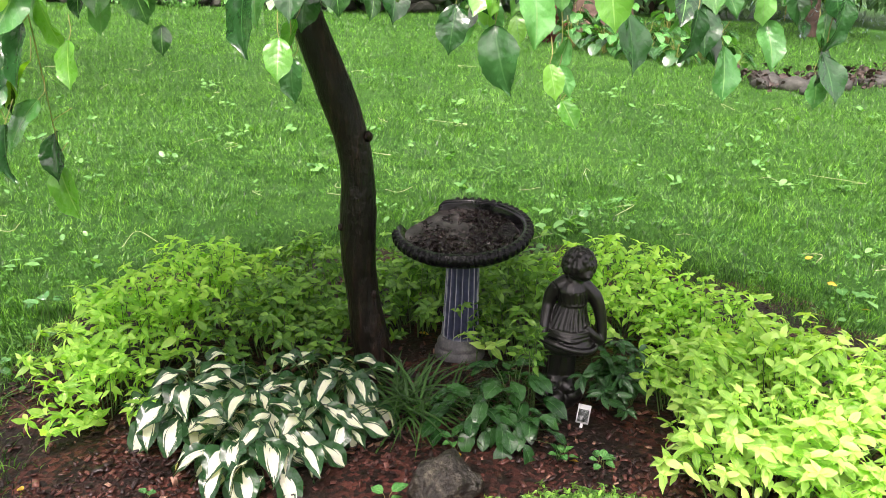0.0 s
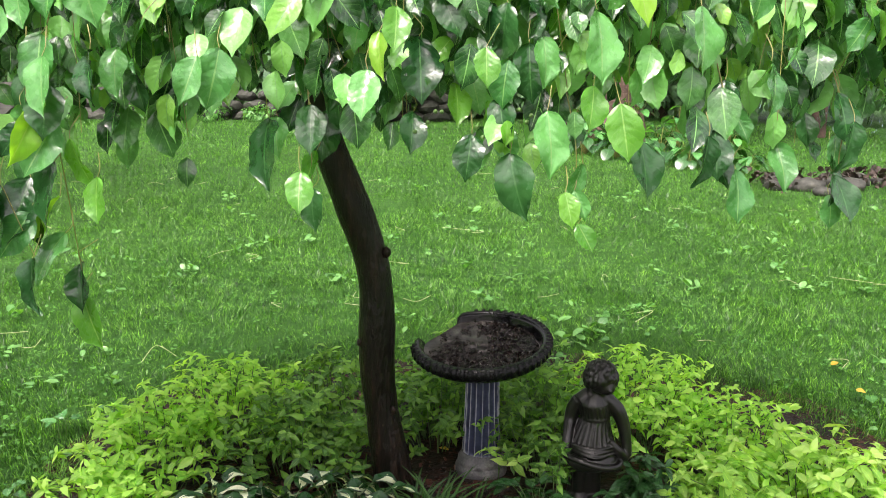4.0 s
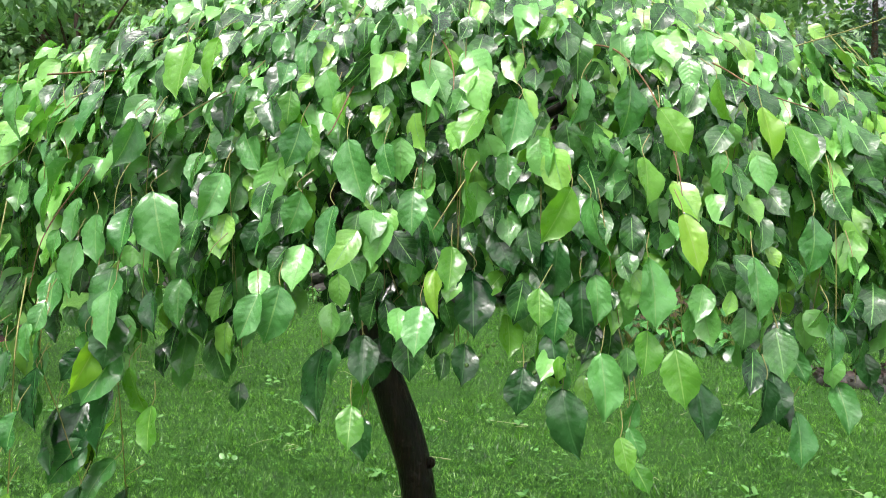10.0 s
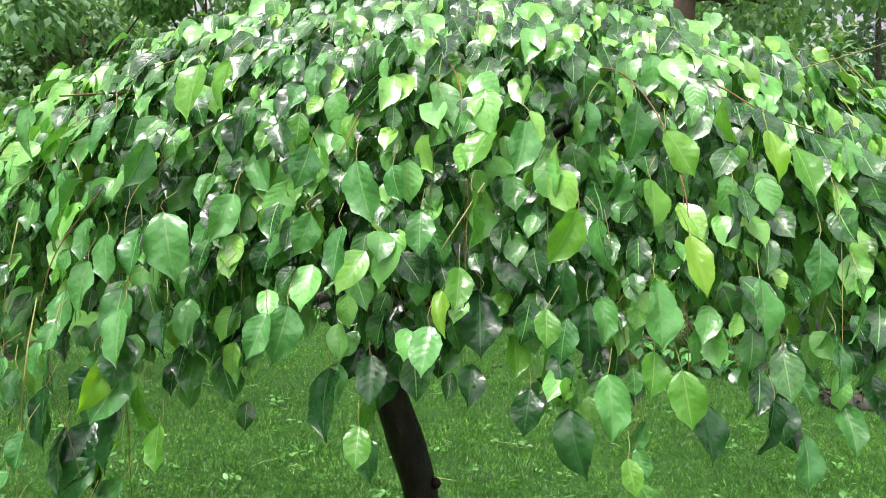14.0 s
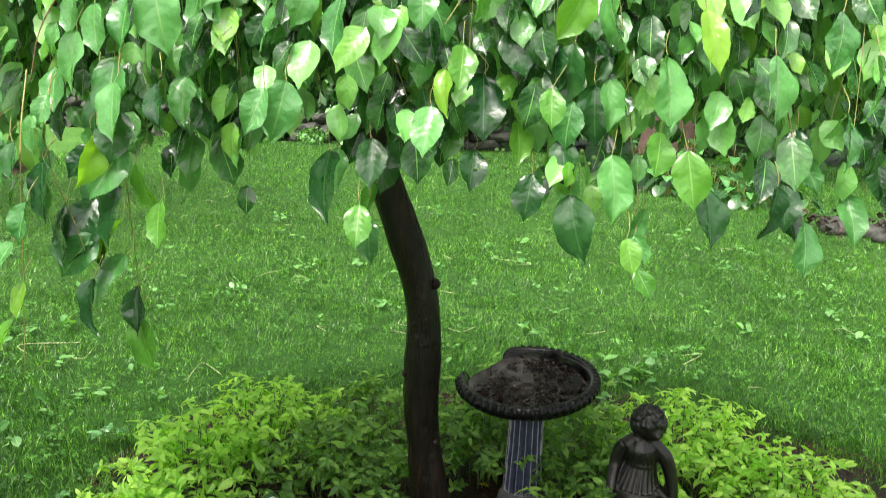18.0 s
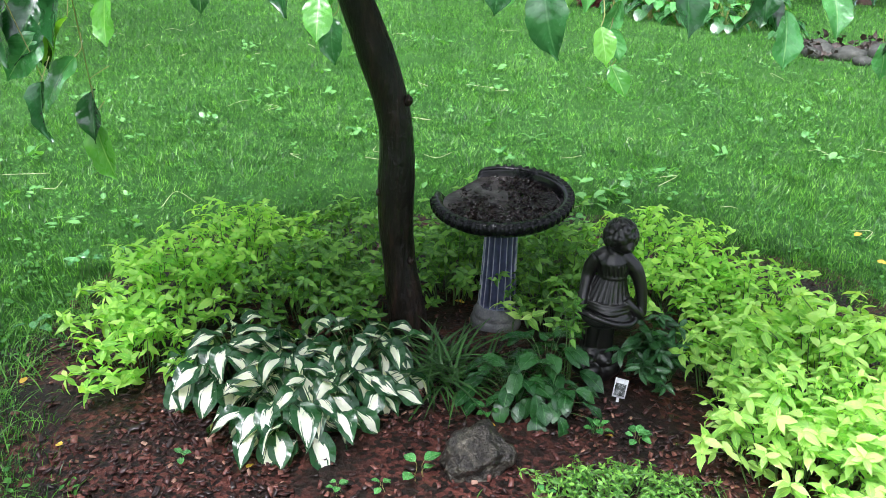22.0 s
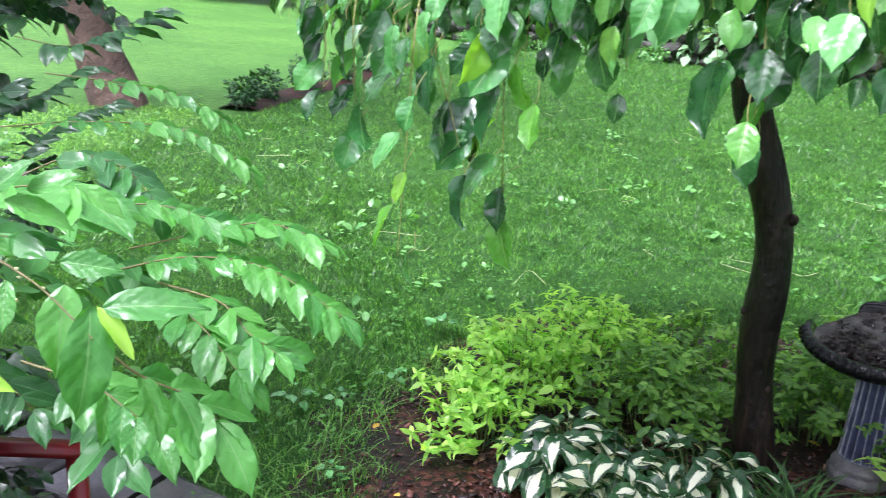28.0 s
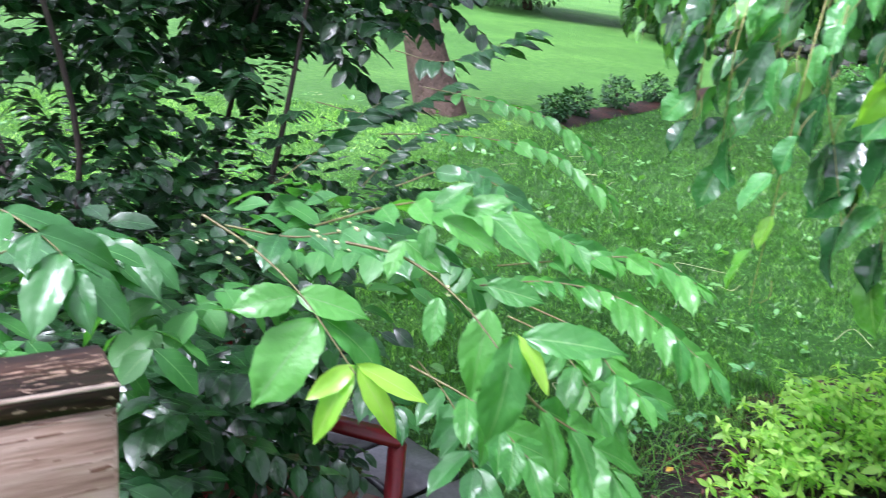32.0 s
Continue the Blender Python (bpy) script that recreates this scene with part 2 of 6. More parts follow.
def leaf_material(name, dark, light, vein, rough=0.22, islands=True, through=0.35, center=None, veins=7.0, wet=0.5, glow=1.7, young=None, pucker=1.0):
    """A wet leaf: two greens by the leaf, midrib and side veins, light that passes through the blade."""
    m, nt, b = mat(name, rough, spec=0.4)
    k = 1.0 if islands else 0.1
    if islands:
        rnd = nt.nodes.new("ShaderNodeNewGeometry").outputs["Random Per Island"]
    else:
        rnd = nt.nodes.new("ShaderNodeObjectInfo").outputs["Random"]
    col = ramp(nt, rnd, [(0.0, dark), (1.0, light)] if not young else [(0.0, dark), (0.42, tuple(0.78 * c + 0.22 * d for c, d in zip(dark, light))), (0.7, light), (0.9, tuple(0.5 * (c + d) for c, d in zip(light, young))), (1.0, young)])
    blotch = noise_tex(nt, 30 * k, 3)
    col = mix(nt, col, tuple(min(1, c * 1.5) for c in light), calc(nt, "MULTIPLY", calc(nt, "GREATER_THAN", blotch, 0.5), calc(nt, "SUBTRACT", blotch, 0.5)))
    uv = nt.nodes.new("ShaderNodeUVMap")
    sep = nt.nodes.new("ShaderNodeSeparateXYZ")
    nt.links.new(uv.outputs[0], sep.inputs[0])
    off = calc(nt, "ABSOLUTE", calc(nt, "SUBTRACT", sep.outputs[0], 0.5))
    rib = calc(nt, "LESS_THAN", off, 0.022)
    wavev = calc(nt, "SINE", calc(nt, "MULTIPLY", calc(nt, "SUBTRACT", sep.outputs[1], calc(nt, "MULTIPLY", off, 0.55)), veins * 6.283))
    side = calc(nt, "MULTIPLY", calc(nt, "GREATER_THAN", wavev, 0.93), 0.16)
    if center:
        mp = node(nt, "ShaderNodeMapping", Scale=(16.0, 1.6, 1.0))
        nt.links.new(uv.outputs[0], mp.inputs["Vector"])
        jig = nt.nodes.new("ShaderNodeVectorMath")
        jig.inputs[1].default_value = (0, 0, 1)
        cb = nt.nodes.new("ShaderNodeCombineXYZ")
        nt.links.new(calc(nt, "MULTIPLY", rnd, 40.0), cb.inputs[2])
        nt.links.new(mp.outputs[0], jig.inputs[0]), nt.links.new(cb.outputs[0], jig.inputs[1])
        wn_ = node(nt, "ShaderNodeTexNoise", Scale=1.0, Detail=2)
        nt.links.new(jig.outputs[0], wn_.inputs["Vector"])
        wig = wn_.outputs["Fac"]
        edge = calc(nt, "ADD", calc(nt, "MULTIPLY", calc(nt, "SINE", calc(nt, "MULTIPLY", sep.outputs[1], 2.9)), 0.225),
                    calc(nt, "MULTIPLY", calc(nt, "SUBTRACT", wig, 0.52), 0.5))
        inner = calc(nt, "LESS_THAN", off, edge)
        col = mix(nt, col, center, inner)
    else:
        col = mix(nt, col, vein, calc(nt, "MAXIMUM", rib, side))
    nt.links.new(col, b.inputs["Base Color"])
    b.inputs["Coat Weight"].default_value, b.inputs["Coat Roughness"].default_value = min(1.0, 1.0 * wet), 0.14
    drops = noise_tex(nt, 330 * k, 2)
    soft = noise_tex(nt, 85 * k, 2)
    relief = calc(nt, "ADD", calc(nt, "MULTIPLY", wavev, -0.075 * pucker ** 2), calc(nt, "ADD", calc(nt, "MULTIPLY", rib, -0.6), calc(nt, "MULTIPLY", soft, 1.0 * pucker)))
    relief = calc(nt, "ADD", relief, calc(nt, "MULTIPLY", calc(nt, "GREATER_THAN", drops, 0.62), 1.5 * wet))
    bump(nt, b, relief, min(0.9, 0.45 + 0.5 * wet), 0.0024)
    rr = calc(nt, "ADD", rough, calc(nt, "MULTIPLY", calc(nt, "SUBTRACT", noise_tex(nt, 50 * k, 2), 0.5), 0.4))
    nt.links.new(rr, b.inputs["Roughness"])
    out = nt.nodes["Material Output"]
    tr = nt.nodes.new("ShaderNodeBsdfTranslucent")
    nt.links.new(mix(nt, col, (0.9 * glow, 1.0 * glow, 0.25 * glow), 1.0, "MULTIPLY"), tr.inputs["Color"])
    ms = node(nt, "ShaderNodeMixShader", Fac=through)
    nt.links.new(b.outputs[0], ms.inputs[1])
    nt.links.new(tr.outputs[0], ms.inputs[2])
    nt.links.new(ms.outputs[0], out.inputs["Surface"])
    return m


def two_tone(name, stops, scale, rough, bump_scale=None, bump_amount=0.4, distance=0.01, coord="Object", spec=0.5):
    m, nt, b = mat(name, rough, spec=spec)
    n1 = noise_tex(nt, scale, 6, coord)
    n2 = noise_tex(nt, scale * 9, 3, coord)
    f = calc(nt, "ADD", calc(nt, "MULTIPLY", n1, 0.7), calc(nt, "MULTIPLY", n2, 0.3))
    nt.links.new(ramp(nt, f, stops), b.inputs["Base Color"])
    bump(nt, b, noise_tex(nt, bump_scale or scale * 4, 6, coord), bump_amount, distance)
    return m


LEAF = {
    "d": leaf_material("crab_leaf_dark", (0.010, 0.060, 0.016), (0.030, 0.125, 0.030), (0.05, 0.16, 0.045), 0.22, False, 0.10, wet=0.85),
    "m": leaf_material("crab_leaf_green", (0.048, 0.21, 0.052), (0.128, 0.395, 0.105), (0.19, 0.42, 0.13), 0.25, False, 0.20, wet=0.9),
    "l": leaf_material("crab_leaf_lime", (0.085, 0.31, 0.04), (0.17, 0.44, 0.055), (0.25, 0.5, 0.12), 0.3, False, 0.38, wet=0.7),
    "y": leaf_material("crab_leaf_young", (0.2, 0.46, 0.05), (0.28, 0.54, 0.06), (0.34, 0.55, 0.12), 0.33, False, 0.45),
}
crown_leaf = leaf_material("crab_leaf_crown", (0.007, 0.054, 0.014), (0.19, 0.53, 0.14), (0.21, 0.48, 0.14), 0.24, True, 0.13, young=(0.28, 0.58, 0.09), wet=1.0)
lime_leaf = leaf_material("lime_shrub_leaf", (0.16, 0.41, 0.05), (0.62, 0.83, 0.27), (0.55, 0.75, 0.16), 0.42, True, 0.42, wet=0.2)
golden_leaf = leaf_material("golden_shrub_leaf", (0.155, 0.42, 0.048), (0.60, 0.87, 0.22), (0.5, 0.68, 0.14), 0.40, True, 0.46, wet=0.25)
green_leaf = leaf_material("green_shrub_leaf", (0.032, 0.14, 0.025), (0.27, 0.52, 0.10), (0.2, 0.40, 0.08), 0.38, True, 0.42, wet=0.3)
euonymus_leaf = leaf_material("opposite_leaf", (0.050, 0.215, 0.042), (0.108, 0.35, 0.064), (0.15, 0.34, 0.11), 0.38, False, 0.36, veins=6, wet=0.4, pucker=1.1)
euonymus_young = leaf_material("opposite_leaf_young", (0.24, 0.52, 0.05), (0.36, 0.62, 0.08), (0.4, 0.6, 0.15), 0.34, False, 0.45, veins=6, wet=0.25, pucker=0.45)
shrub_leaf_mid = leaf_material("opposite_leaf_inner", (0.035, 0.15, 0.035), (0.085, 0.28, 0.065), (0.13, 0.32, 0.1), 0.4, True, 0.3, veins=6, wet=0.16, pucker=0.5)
# the paired leaf again, with deep shade put into its green
shrub_leaf_shade = leaf_material("opposite_leaf_deep_shade", (0.012, 0.06, 0.02), (0.03, 0.11, 0.035), (0.06, 0.16, 0.06), 0.36, False, 0.22, veins=6, wet=0.25, pucker=0.45)
# leaf of the shrub's body: a near-black green with the shade painted in
thicket_shade_leaf = leaf_material("thicket_shade_leaf", (0.006, 0.032, 0.010), (0.022, 0.088, 0.022), (0.05, 0.14, 0.05), 0.34, True, 0.2, wet=0.7, pucker=0.6)
hosta_leaf = leaf_material("hosta_leaf", (0.014, 0.065, 0.022), (0.03, 0.11, 0.032), (0.1, 0.2, 0.05), 0.3, False, 0.2, center=(0.84, 0.86, 0.68), veins=9)
broad_leaf = leaf_material("broad_leaf", (0.018, 0.08, 0.022), (0.04, 0.145, 0.035), (0.08, 0.22, 0.07), 0.26, False, 0.22, wet=0.4)
dark_leaf = leaf_material("dark_rosette_leaf", (0.02, 0.08, 0.025), (0.035, 0.13, 0.035), (0.07, 0.2, 0.06), 0.3, False, 0.2)
blade_single = leaf_material("strap_leaf_single", (0.022, 0.08, 0.018), (0.06, 0.17, 0.035), (0.12, 0.26, 0.07), 0.4, False, 0.25, veins=0.5)
# greens paled and greyed: the haze of distance is put into the colour
far_leaf = leaf_material("hazy_far_tree_leaf", (0.07, 0.18, 0.085), (0.28, 0.47, 0.25), (0.12, 0.26, 0.10), 0.45, True, 0.3, wet=0.15)
weed_leaf = leaf_material("lawn_weed_leaf", (0.05, 0.20, 0.04), (0.18, 0.42, 0.12), (0.22, 0.44, 0.15), 0.36, True, 0.3, wet=0.25)

clover_leaf = leaf_material("clover_leaf", (0.03, 0.14, 0.02), (0.10, 0.29, 0.05), (0.1, 0.28, 0.06), 0.45, True, 0.3, wet=0.0)
long_blade = leaf_material("long_grass_blade", (0.045, 0.16, 0.02), (0.15, 0.36, 0.055), (0.14, 0.32, 0.07), 0.4, True, 0.3, veins=0.5, wet=0.1)
bark, nt, b = mat("wet_bark", 0.36, spec=0.35)
co = nt.nodes.new("ShaderNodeTexCoord")
mp = node(nt, "ShaderNodeMapping", Scale=(1.0, 1.0, 0.16))
nt.links.new(co.outputs["Object"], mp.inputs["Vector"])
grain, flake = node(nt, "ShaderNodeTexNoise", Scale=55.0, Detail=5.0, Roughness=0.6), node(nt, "ShaderNodeTexNoise", Scale=13.0, Detail=4.0)
nt.links.new(mp.outputs[0], grain.inputs["Vector"]), nt.links.new(mp.outputs[0], flake.inputs["Vector"])
f = calc(nt, "ADD", calc(nt, "MULTIPLY", grain.outputs["Fac"], 0.55), calc(nt, "MULTIPLY", flake.outputs["Fac"], 0.45))
nt.links.new(ramp(nt, f, [(0.33, (0.004, 0.003, 0.0025)), (0.5, (0.009, 0.006, 0.0045)), (0.6, (0.022, 0.012, 0.008)), (0.74, (0.07, 0.045, 0.033))]), b.inputs["Base Color"])
bump(nt, b, calc(nt, "ADD", f, calc(nt, "MULTIPLY", noise_tex(nt, 30, 3), 0.3)), 1.0, 0.02)
twig_bark = two_tone("twig_bark", [(0.3, (0.10, 0.045, 0.018)), (0.7, (0.24, 0.14, 0.05))], 30, 0.4)
green_twig = two_tone("green_twig", [(0.3, (0.18, 0.20, 0.05)), (0.7, (0.34, 0.32, 0.10))], 30, 0.4)
stalk_green = two_tone("leaf_stalk_green", [(0.3, (0.045, 0.11, 0.025)), (0.7, (0.11, 0.21, 0.05))], 30, 0.4)
spray_stem = two_tone("young_stem", [(0.3, (0.10, 0.075, 0.025)), (0.7, (0.17, 0.17, 0.06))], 30, 0.45)
far_bark = two_tone("far_bark", [(0.3, (0.035, 0.022, 0.017)), (0.5, (0.09, 0.055, 0.04)), (0.75, (0.2, 0.13, 0.10))], 3, 0.8, 12, 0.8, 0.05)
dark_stem = two_tone("dark_stem", [(0.3, (0.02, 0.014, 0.01)), (0.7, (0.06, 0.04, 0.03))], 12, 0.6)
soil, nt, b = mat("wet_soil", 0.55, spec=0.25)
co = nt.nodes.new("ShaderNodeTexCoord")
vor = node(nt, "ShaderNodeTexVoronoi", Scale=62.0)
nt.links.new(co.outputs["Object"], vor.inputs["Vector"])
sepc = nt.nodes.new("ShaderNodeSeparateColor")
nt.links.new(vor.outputs["Color"], sepc.inputs[0])
chips = ramp(nt, sepc.outputs[0], [(0.0, (0.006, 0.004, 0.003)), (0.4, (0.014, 0.008, 0.006)), (0.55, (0.05, 0.016, 0.012)), (1.0, (0.10, 0.034, 0.025))])
earth = ramp(nt, noise_tex(nt, 40, 5), [(0.3, (0.005, 0.004, 0.0035)), (0.7, (0.022, 0.014, 0.011))])
patchy = ramp(nt, noise_tex(nt, 3.2, 4), [(0.42, (0, 0, 0)), (0.55, (1, 1, 1))])
nt.links.new(mix(nt, earth, chips, patchy), b.inputs["Base Color"])
bump(nt, b, calc(nt, "ADD", vor.outputs["Distance"], noise_tex(nt, 80, 4)), 0.5, 0.008)
rock_mat = two_tone("field_stone", [(0.36, (0.006, 0.005, 0.004)), (0.48, (0.022, 0.019, 0.014)), (0.57, (0.055, 0.049, 0.036)), (0.68, (0.19, 0.175, 0.13))], 38, 0.3, 60, 1.0, 0.02)
wall_stone = two_tone("wall_stone", [(0.3, (0.02, 0.022, 0.017)), (0.55, (0.05, 0.052, 0.042)), (0.8, (0.13, 0.13, 0.105))], 2, 0.7, 9, 0.6, 0.04)
statue_mat = two_tone("dark_bronze_resin", [(0.3, (0.004, 0.004, 0.0035)), (0.55, (0.008, 0.0078, 0.007)), (0.8, (0.028, 0.026, 0.022))], 22, 0.30, 80, 0.35, 0.003)
bath_mat, nt, b = mat("painted_concrete_dark", 0.16, spec=0.4)
geo = nt.nodes.new("ShaderNodeNewGeometry")
wear = calc(nt, "ADD", calc(nt, "MULTIPLY", calc(nt, "SUBTRACT", geo.outputs["Pointiness"], 0.5), 1.6), noise_tex(nt, 35, 5))
nt.links.new(ramp(nt, wear, [(0.35, (0.003, 0.003, 0.004)), (0.62, (0.007, 0.007, 0.009)), (0.8, (0.022, 0.022, 0.026)), (0.97, (0.14, 0.14, 0.145))]), b.inputs["Base Color"])
bump(nt, b, noise_tex(nt, 70, 5), 0.35, 0.003)
bead_mat = two_tone("painted_bead", [(0.3, (0.003, 0.003, 0.004)), (0.58, (0.008, 0.008, 0.010)), (0.7, (0.045, 0.045, 0.05)), (0.85, (0.16, 0.16, 0.165))], 45, 0.2, 90, 0.3, 0.003, "Generated", 0.3)
paver_mat = two_tone("wet_paver", [(0.3, (0.06, 0.06, 0.065)), (0.6, (0.13, 0.125, 0.13)), (0.8, (0.2, 0.19, 0.19))], 8, 0.22, 40, 0.4, 0.006)
red_paint = two_tone("red_paint", [(0.3, (0.14, 0.006, 0.010)), (0.6, (0.24, 0.012, 0.018)), (0.85, (0.3, 0.03, 0.03))], 10, 0.3, 50, 0.2, 0.003)
gravel_mat = two_tone("driveway_asphalt", [(0.3, (0.22, 0.19, 0.2)), (0.7, (0.38, 0.33, 0.34))], 2, 0.6, 80, 0.5, 0.01)
chip_mat, nt, b = mat("bark_chips", 0.42)
nt.links.new(ramp(nt, nt.nodes.new("ShaderNodeObjectInfo").outputs["Random"], [(0.0, (0.012, 0.006, 0.005)), (0.45, (0.034, 0.011, 0.009)), (0.8, (0.095, 0.030, 0.022)), (0.95, (0.17, 0.068, 0.048)), (1.0, (0.34, 0.2, 0.14))]), b.inputs["Base Color"])
bump(nt, b, noise_tex(nt, 90, 4), 0.5, 0.004)
chips_mat, nt, b = mat("bark_chips_bulk", 0.42)
nt.links.new(ramp(nt, nt.nodes.new("ShaderNodeNewGeometry").outputs["Random Per Island"], [(0.0, (0.012, 0.006, 0.005)), (0.45, (0.034, 0.011, 0.009)), (0.8, (0.095, 0.030, 0.022)), (0.95, (0.17, 0.068, 0.048)), (1.0, (0.34, 0.2, 0.14))]), b.inputs["Base Color"])
bump(nt, b, noise_tex(nt, 90, 4), 0.5, 0.004)

# painted column: slate blue with pale worn ridges
column_mat, nt, b = mat("slate_blue_column", 0.38)
geo = nt.nodes.new("ShaderNodeNewGeometry")
wear = calc(nt, "ADD", calc(nt, "MULTIPLY", calc(nt, "SUBTRACT", geo.outputs["Pointiness"], 0.5), 7.0), noise_tex(nt, 22, 5))
nt.links.new(ramp(nt, wear, [(0.35, (0.026, 0.032, 0.065)), (0.58, (0.052, 0.062, 0.125)), (0.74, (0.15, 0.165, 0.22)), (0.92, (0.42, 0.43, 0.45))]), b.inputs["Base Color"])
bump(nt, b, noise_tex(nt, 90, 5), 0.4, 0.003)
base_mat = two_tone("worn_concrete", [(0.3, (0.035, 0.037, 0.045)), (0.5, (0.12, 0.12, 0.125)), (0.75, (0.30, 0.29, 0.275))], 14, 0.5, 70, 0.6, 0.004)

def brighten_beyond_strip(nt, col):
    """Brightens the lawn beyond the strip bed: stronger light put into a paler, yellower colour."""
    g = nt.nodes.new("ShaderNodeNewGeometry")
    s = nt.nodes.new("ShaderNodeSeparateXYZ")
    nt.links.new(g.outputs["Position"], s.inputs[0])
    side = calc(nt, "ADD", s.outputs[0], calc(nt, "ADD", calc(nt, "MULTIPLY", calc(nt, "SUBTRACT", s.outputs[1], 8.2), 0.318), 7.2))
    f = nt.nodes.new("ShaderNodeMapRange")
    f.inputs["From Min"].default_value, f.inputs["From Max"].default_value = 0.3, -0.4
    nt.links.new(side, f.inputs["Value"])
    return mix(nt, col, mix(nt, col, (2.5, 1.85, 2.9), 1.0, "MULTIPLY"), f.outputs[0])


grass_mat, nt, b = mat("grass_blades", 0.36, spec=0.6)
rnd = nt.nodes.new("ShaderNodeNewGeometry").outputs["Random Per Island"]
patch = noise_tex(nt, 0.8, 4)
c1 = ramp(nt, rnd, [(0.0, (0.008, 0.055, 0.007)), (0.4, (0.047, 0.178, 0.021)), (0.9, (0.155, 0.39, 0.060)), (1.0, (0.21, 0.44, 0.10))])
c2 = ramp(nt, patch, [(0.35, (0.80, 0.86, 0.85)), (0.6, (1.24, 1.2, 1.1))])
c3 = ramp(nt, noise_tex(nt, 8, 4), [(0.36, (0.45, 0.55, 0.5)), (0.5, (0.95, 0.98, 0.95)), (0.66, (1.4, 1.3, 1.25))])
c4 = ramp(nt, noise_tex(nt, 24, 3), [(0.38, (0.42, 0.5, 0.45)), (0.5, (0.95, 0.95, 0.95)), (0.64, (1.45, 1.35, 1.2))])
gcol = brighten_beyond_strip(nt, mix(nt, mix(nt, mix(nt, c1, c2, 1.0, "MULTIPLY"), c3, 1.0, "MULTIPLY"), c4, 1.0, "MULTIPLY"))
nt.links.new(gcol, b.inputs["Base Color"])
tr = nt.nodes.new("ShaderNodeBsdfTranslucent")
nt.links.new(mix(nt, gcol, (1.3, 1.4, 0.5), 1.0, "MULTIPLY"), tr.inputs["Color"])
ms = node(nt, "ShaderNodeMixShader", Fac=0.35)
nt.links.new(b.outputs[0], ms.inputs[1]), nt.links.new(tr.outputs[0], ms.inputs[2])
nt.links.new(ms.outputs[0], nt.nodes["Material Output"].inputs["Surface"])

ground_mat, nt, b = mat("lawn_ground", 0.7, spec=0.25)
g1, g2, g3 = noise_tex(nt, 0.35, 5), noise_tex(nt, 6, 6, rough=0.7), noise_tex(nt, 60, 4, rough=0.7)
f = calc(nt, "ADD", calc(nt, "MULTIPLY", g1, 0.25), calc(nt, "ADD", calc(nt, "MULTIPLY", g2, 0.35), calc(nt, "MULTIPLY", g3, 0.4)))
nt.links.new(brighten_beyond_strip(nt, ramp(nt, f, [(0.3, (0.012, 0.06, 0.006)), (0.48, (0.030, 0.122, 0.013)), (0.62, (0.070, 0.21, 0.024)), (0.8, (0.115, 0.28, 0.038))])), b.inputs["Base Color"])
bump(nt, b, g3, 1.0, 0.05)

# ---------------------------------------------------------------- ground, bed, wall
def in_bed(x, y, grow=0.0):
    """Below 1 inside the mulched bed under the tree."""
    a = np.arctan2(y - 3.0, x - 0.1)
    wob = 1 + 0.035 * np.sin(5 * a + 1) + 0.03 * np.sin(9 * a + 2) + 0.02 * np.sin(17 * a)
    return np.hypot((x - 0.1) / (1.68 + grow), (y - 3.0) / (np.where(np.asarray(y) > 3.0, 1.34, 1.62) + grow)) / wob


def height(x, y):
    return 0.06 * np.maximum(0, -np.asarray(x, float) - 13)


radii = np.concatenate([np.linspace(0, 12, 40), np.geomspace(13, 3000, 45)])
spokes = 120
ang = np.arange(spokes) / spokes * 2 * np.pi
gx, gy = np.outer(radii, np.cos(ang)), np.outer(radii, np.sin(ang))
gz = np.minimum(height(gx, gy), 6) + 0.012 * np.sin(gx * 1.3) * np.sin(gy * 1.1)
gv = np.stack([gx, gy, gz - 0.012], -1).reshape(-1, 3)
i, k = np.meshgrid(np.arange(len(radii) - 1), np.arange(spokes), indexing="ij")
i, k = i.ravel(), k.ravel()
k2 = (k + 1) % spokes
gq = np.stack([i * spokes + k, (i + 1) * spokes + k, (i + 1) * spokes + k2, i * spokes + k2], -1)
ground = tagged(new("ground", mesh("ground", gv, gq, material=ground_mat)), "wide mown lawn ground with patchy grass", "lawn", kind="structure")

n = 46
u = np.linspace(-1, 1, n)
bx, by = np.meshgrid(0.1 + u * 1.95, 3.0 + u * 1.8)
s = in_bed(bx, by)
bz = 0.008 * np.clip((1.03 - s) * 18, -4, 1) + 0.005 * np.sin(bx * 11) * np.sin(by * 9 + 1) * (s < 1) + rng.normal(0, 0.0025, bx.shape)
q = np.array([(r * n + c, r * n + c + 1, (r + 1) * n + c + 1, (r + 1) * n + c) for r in range(n - 1) for c in range(n - 1)])
bed = tagged(new("ground_bed", mesh("ground_bed", np.stack([bx, by, bz], -1).reshape(-1, 3), q, material=soil)),
             "dark wet soil bed scattered with red bark mulch", "flower bed", kind="structure")


def bed_height(x, y):
    return 0.008 * np.clip((1.03 - in_bed(x, y)) * 18, -4, 1)


# ---------------------------------------------------------------- weeping tree
tree = thing("weeping_tree", "small weeping crabapple with wet glossy leaves and dark crooked trunk", "tree", (-0.255, 2.87, 0))
T0 = vec((-0.255, 2.87, 0))
axis = bend([(0.012, 0, -0.05), (-0.005, 0, 0.12), (-0.03, 0, 0.27), (-0.055, 0, 0.5), (-0.055, 0, 0.76), (-0.078, 0, 0.92), (-0.145, -0.01, 1.12), (-0.215, -0.02, 1.31), (-0.25, -0.03, 1.5), (-0.2, -0.05, 1.75)], 7)
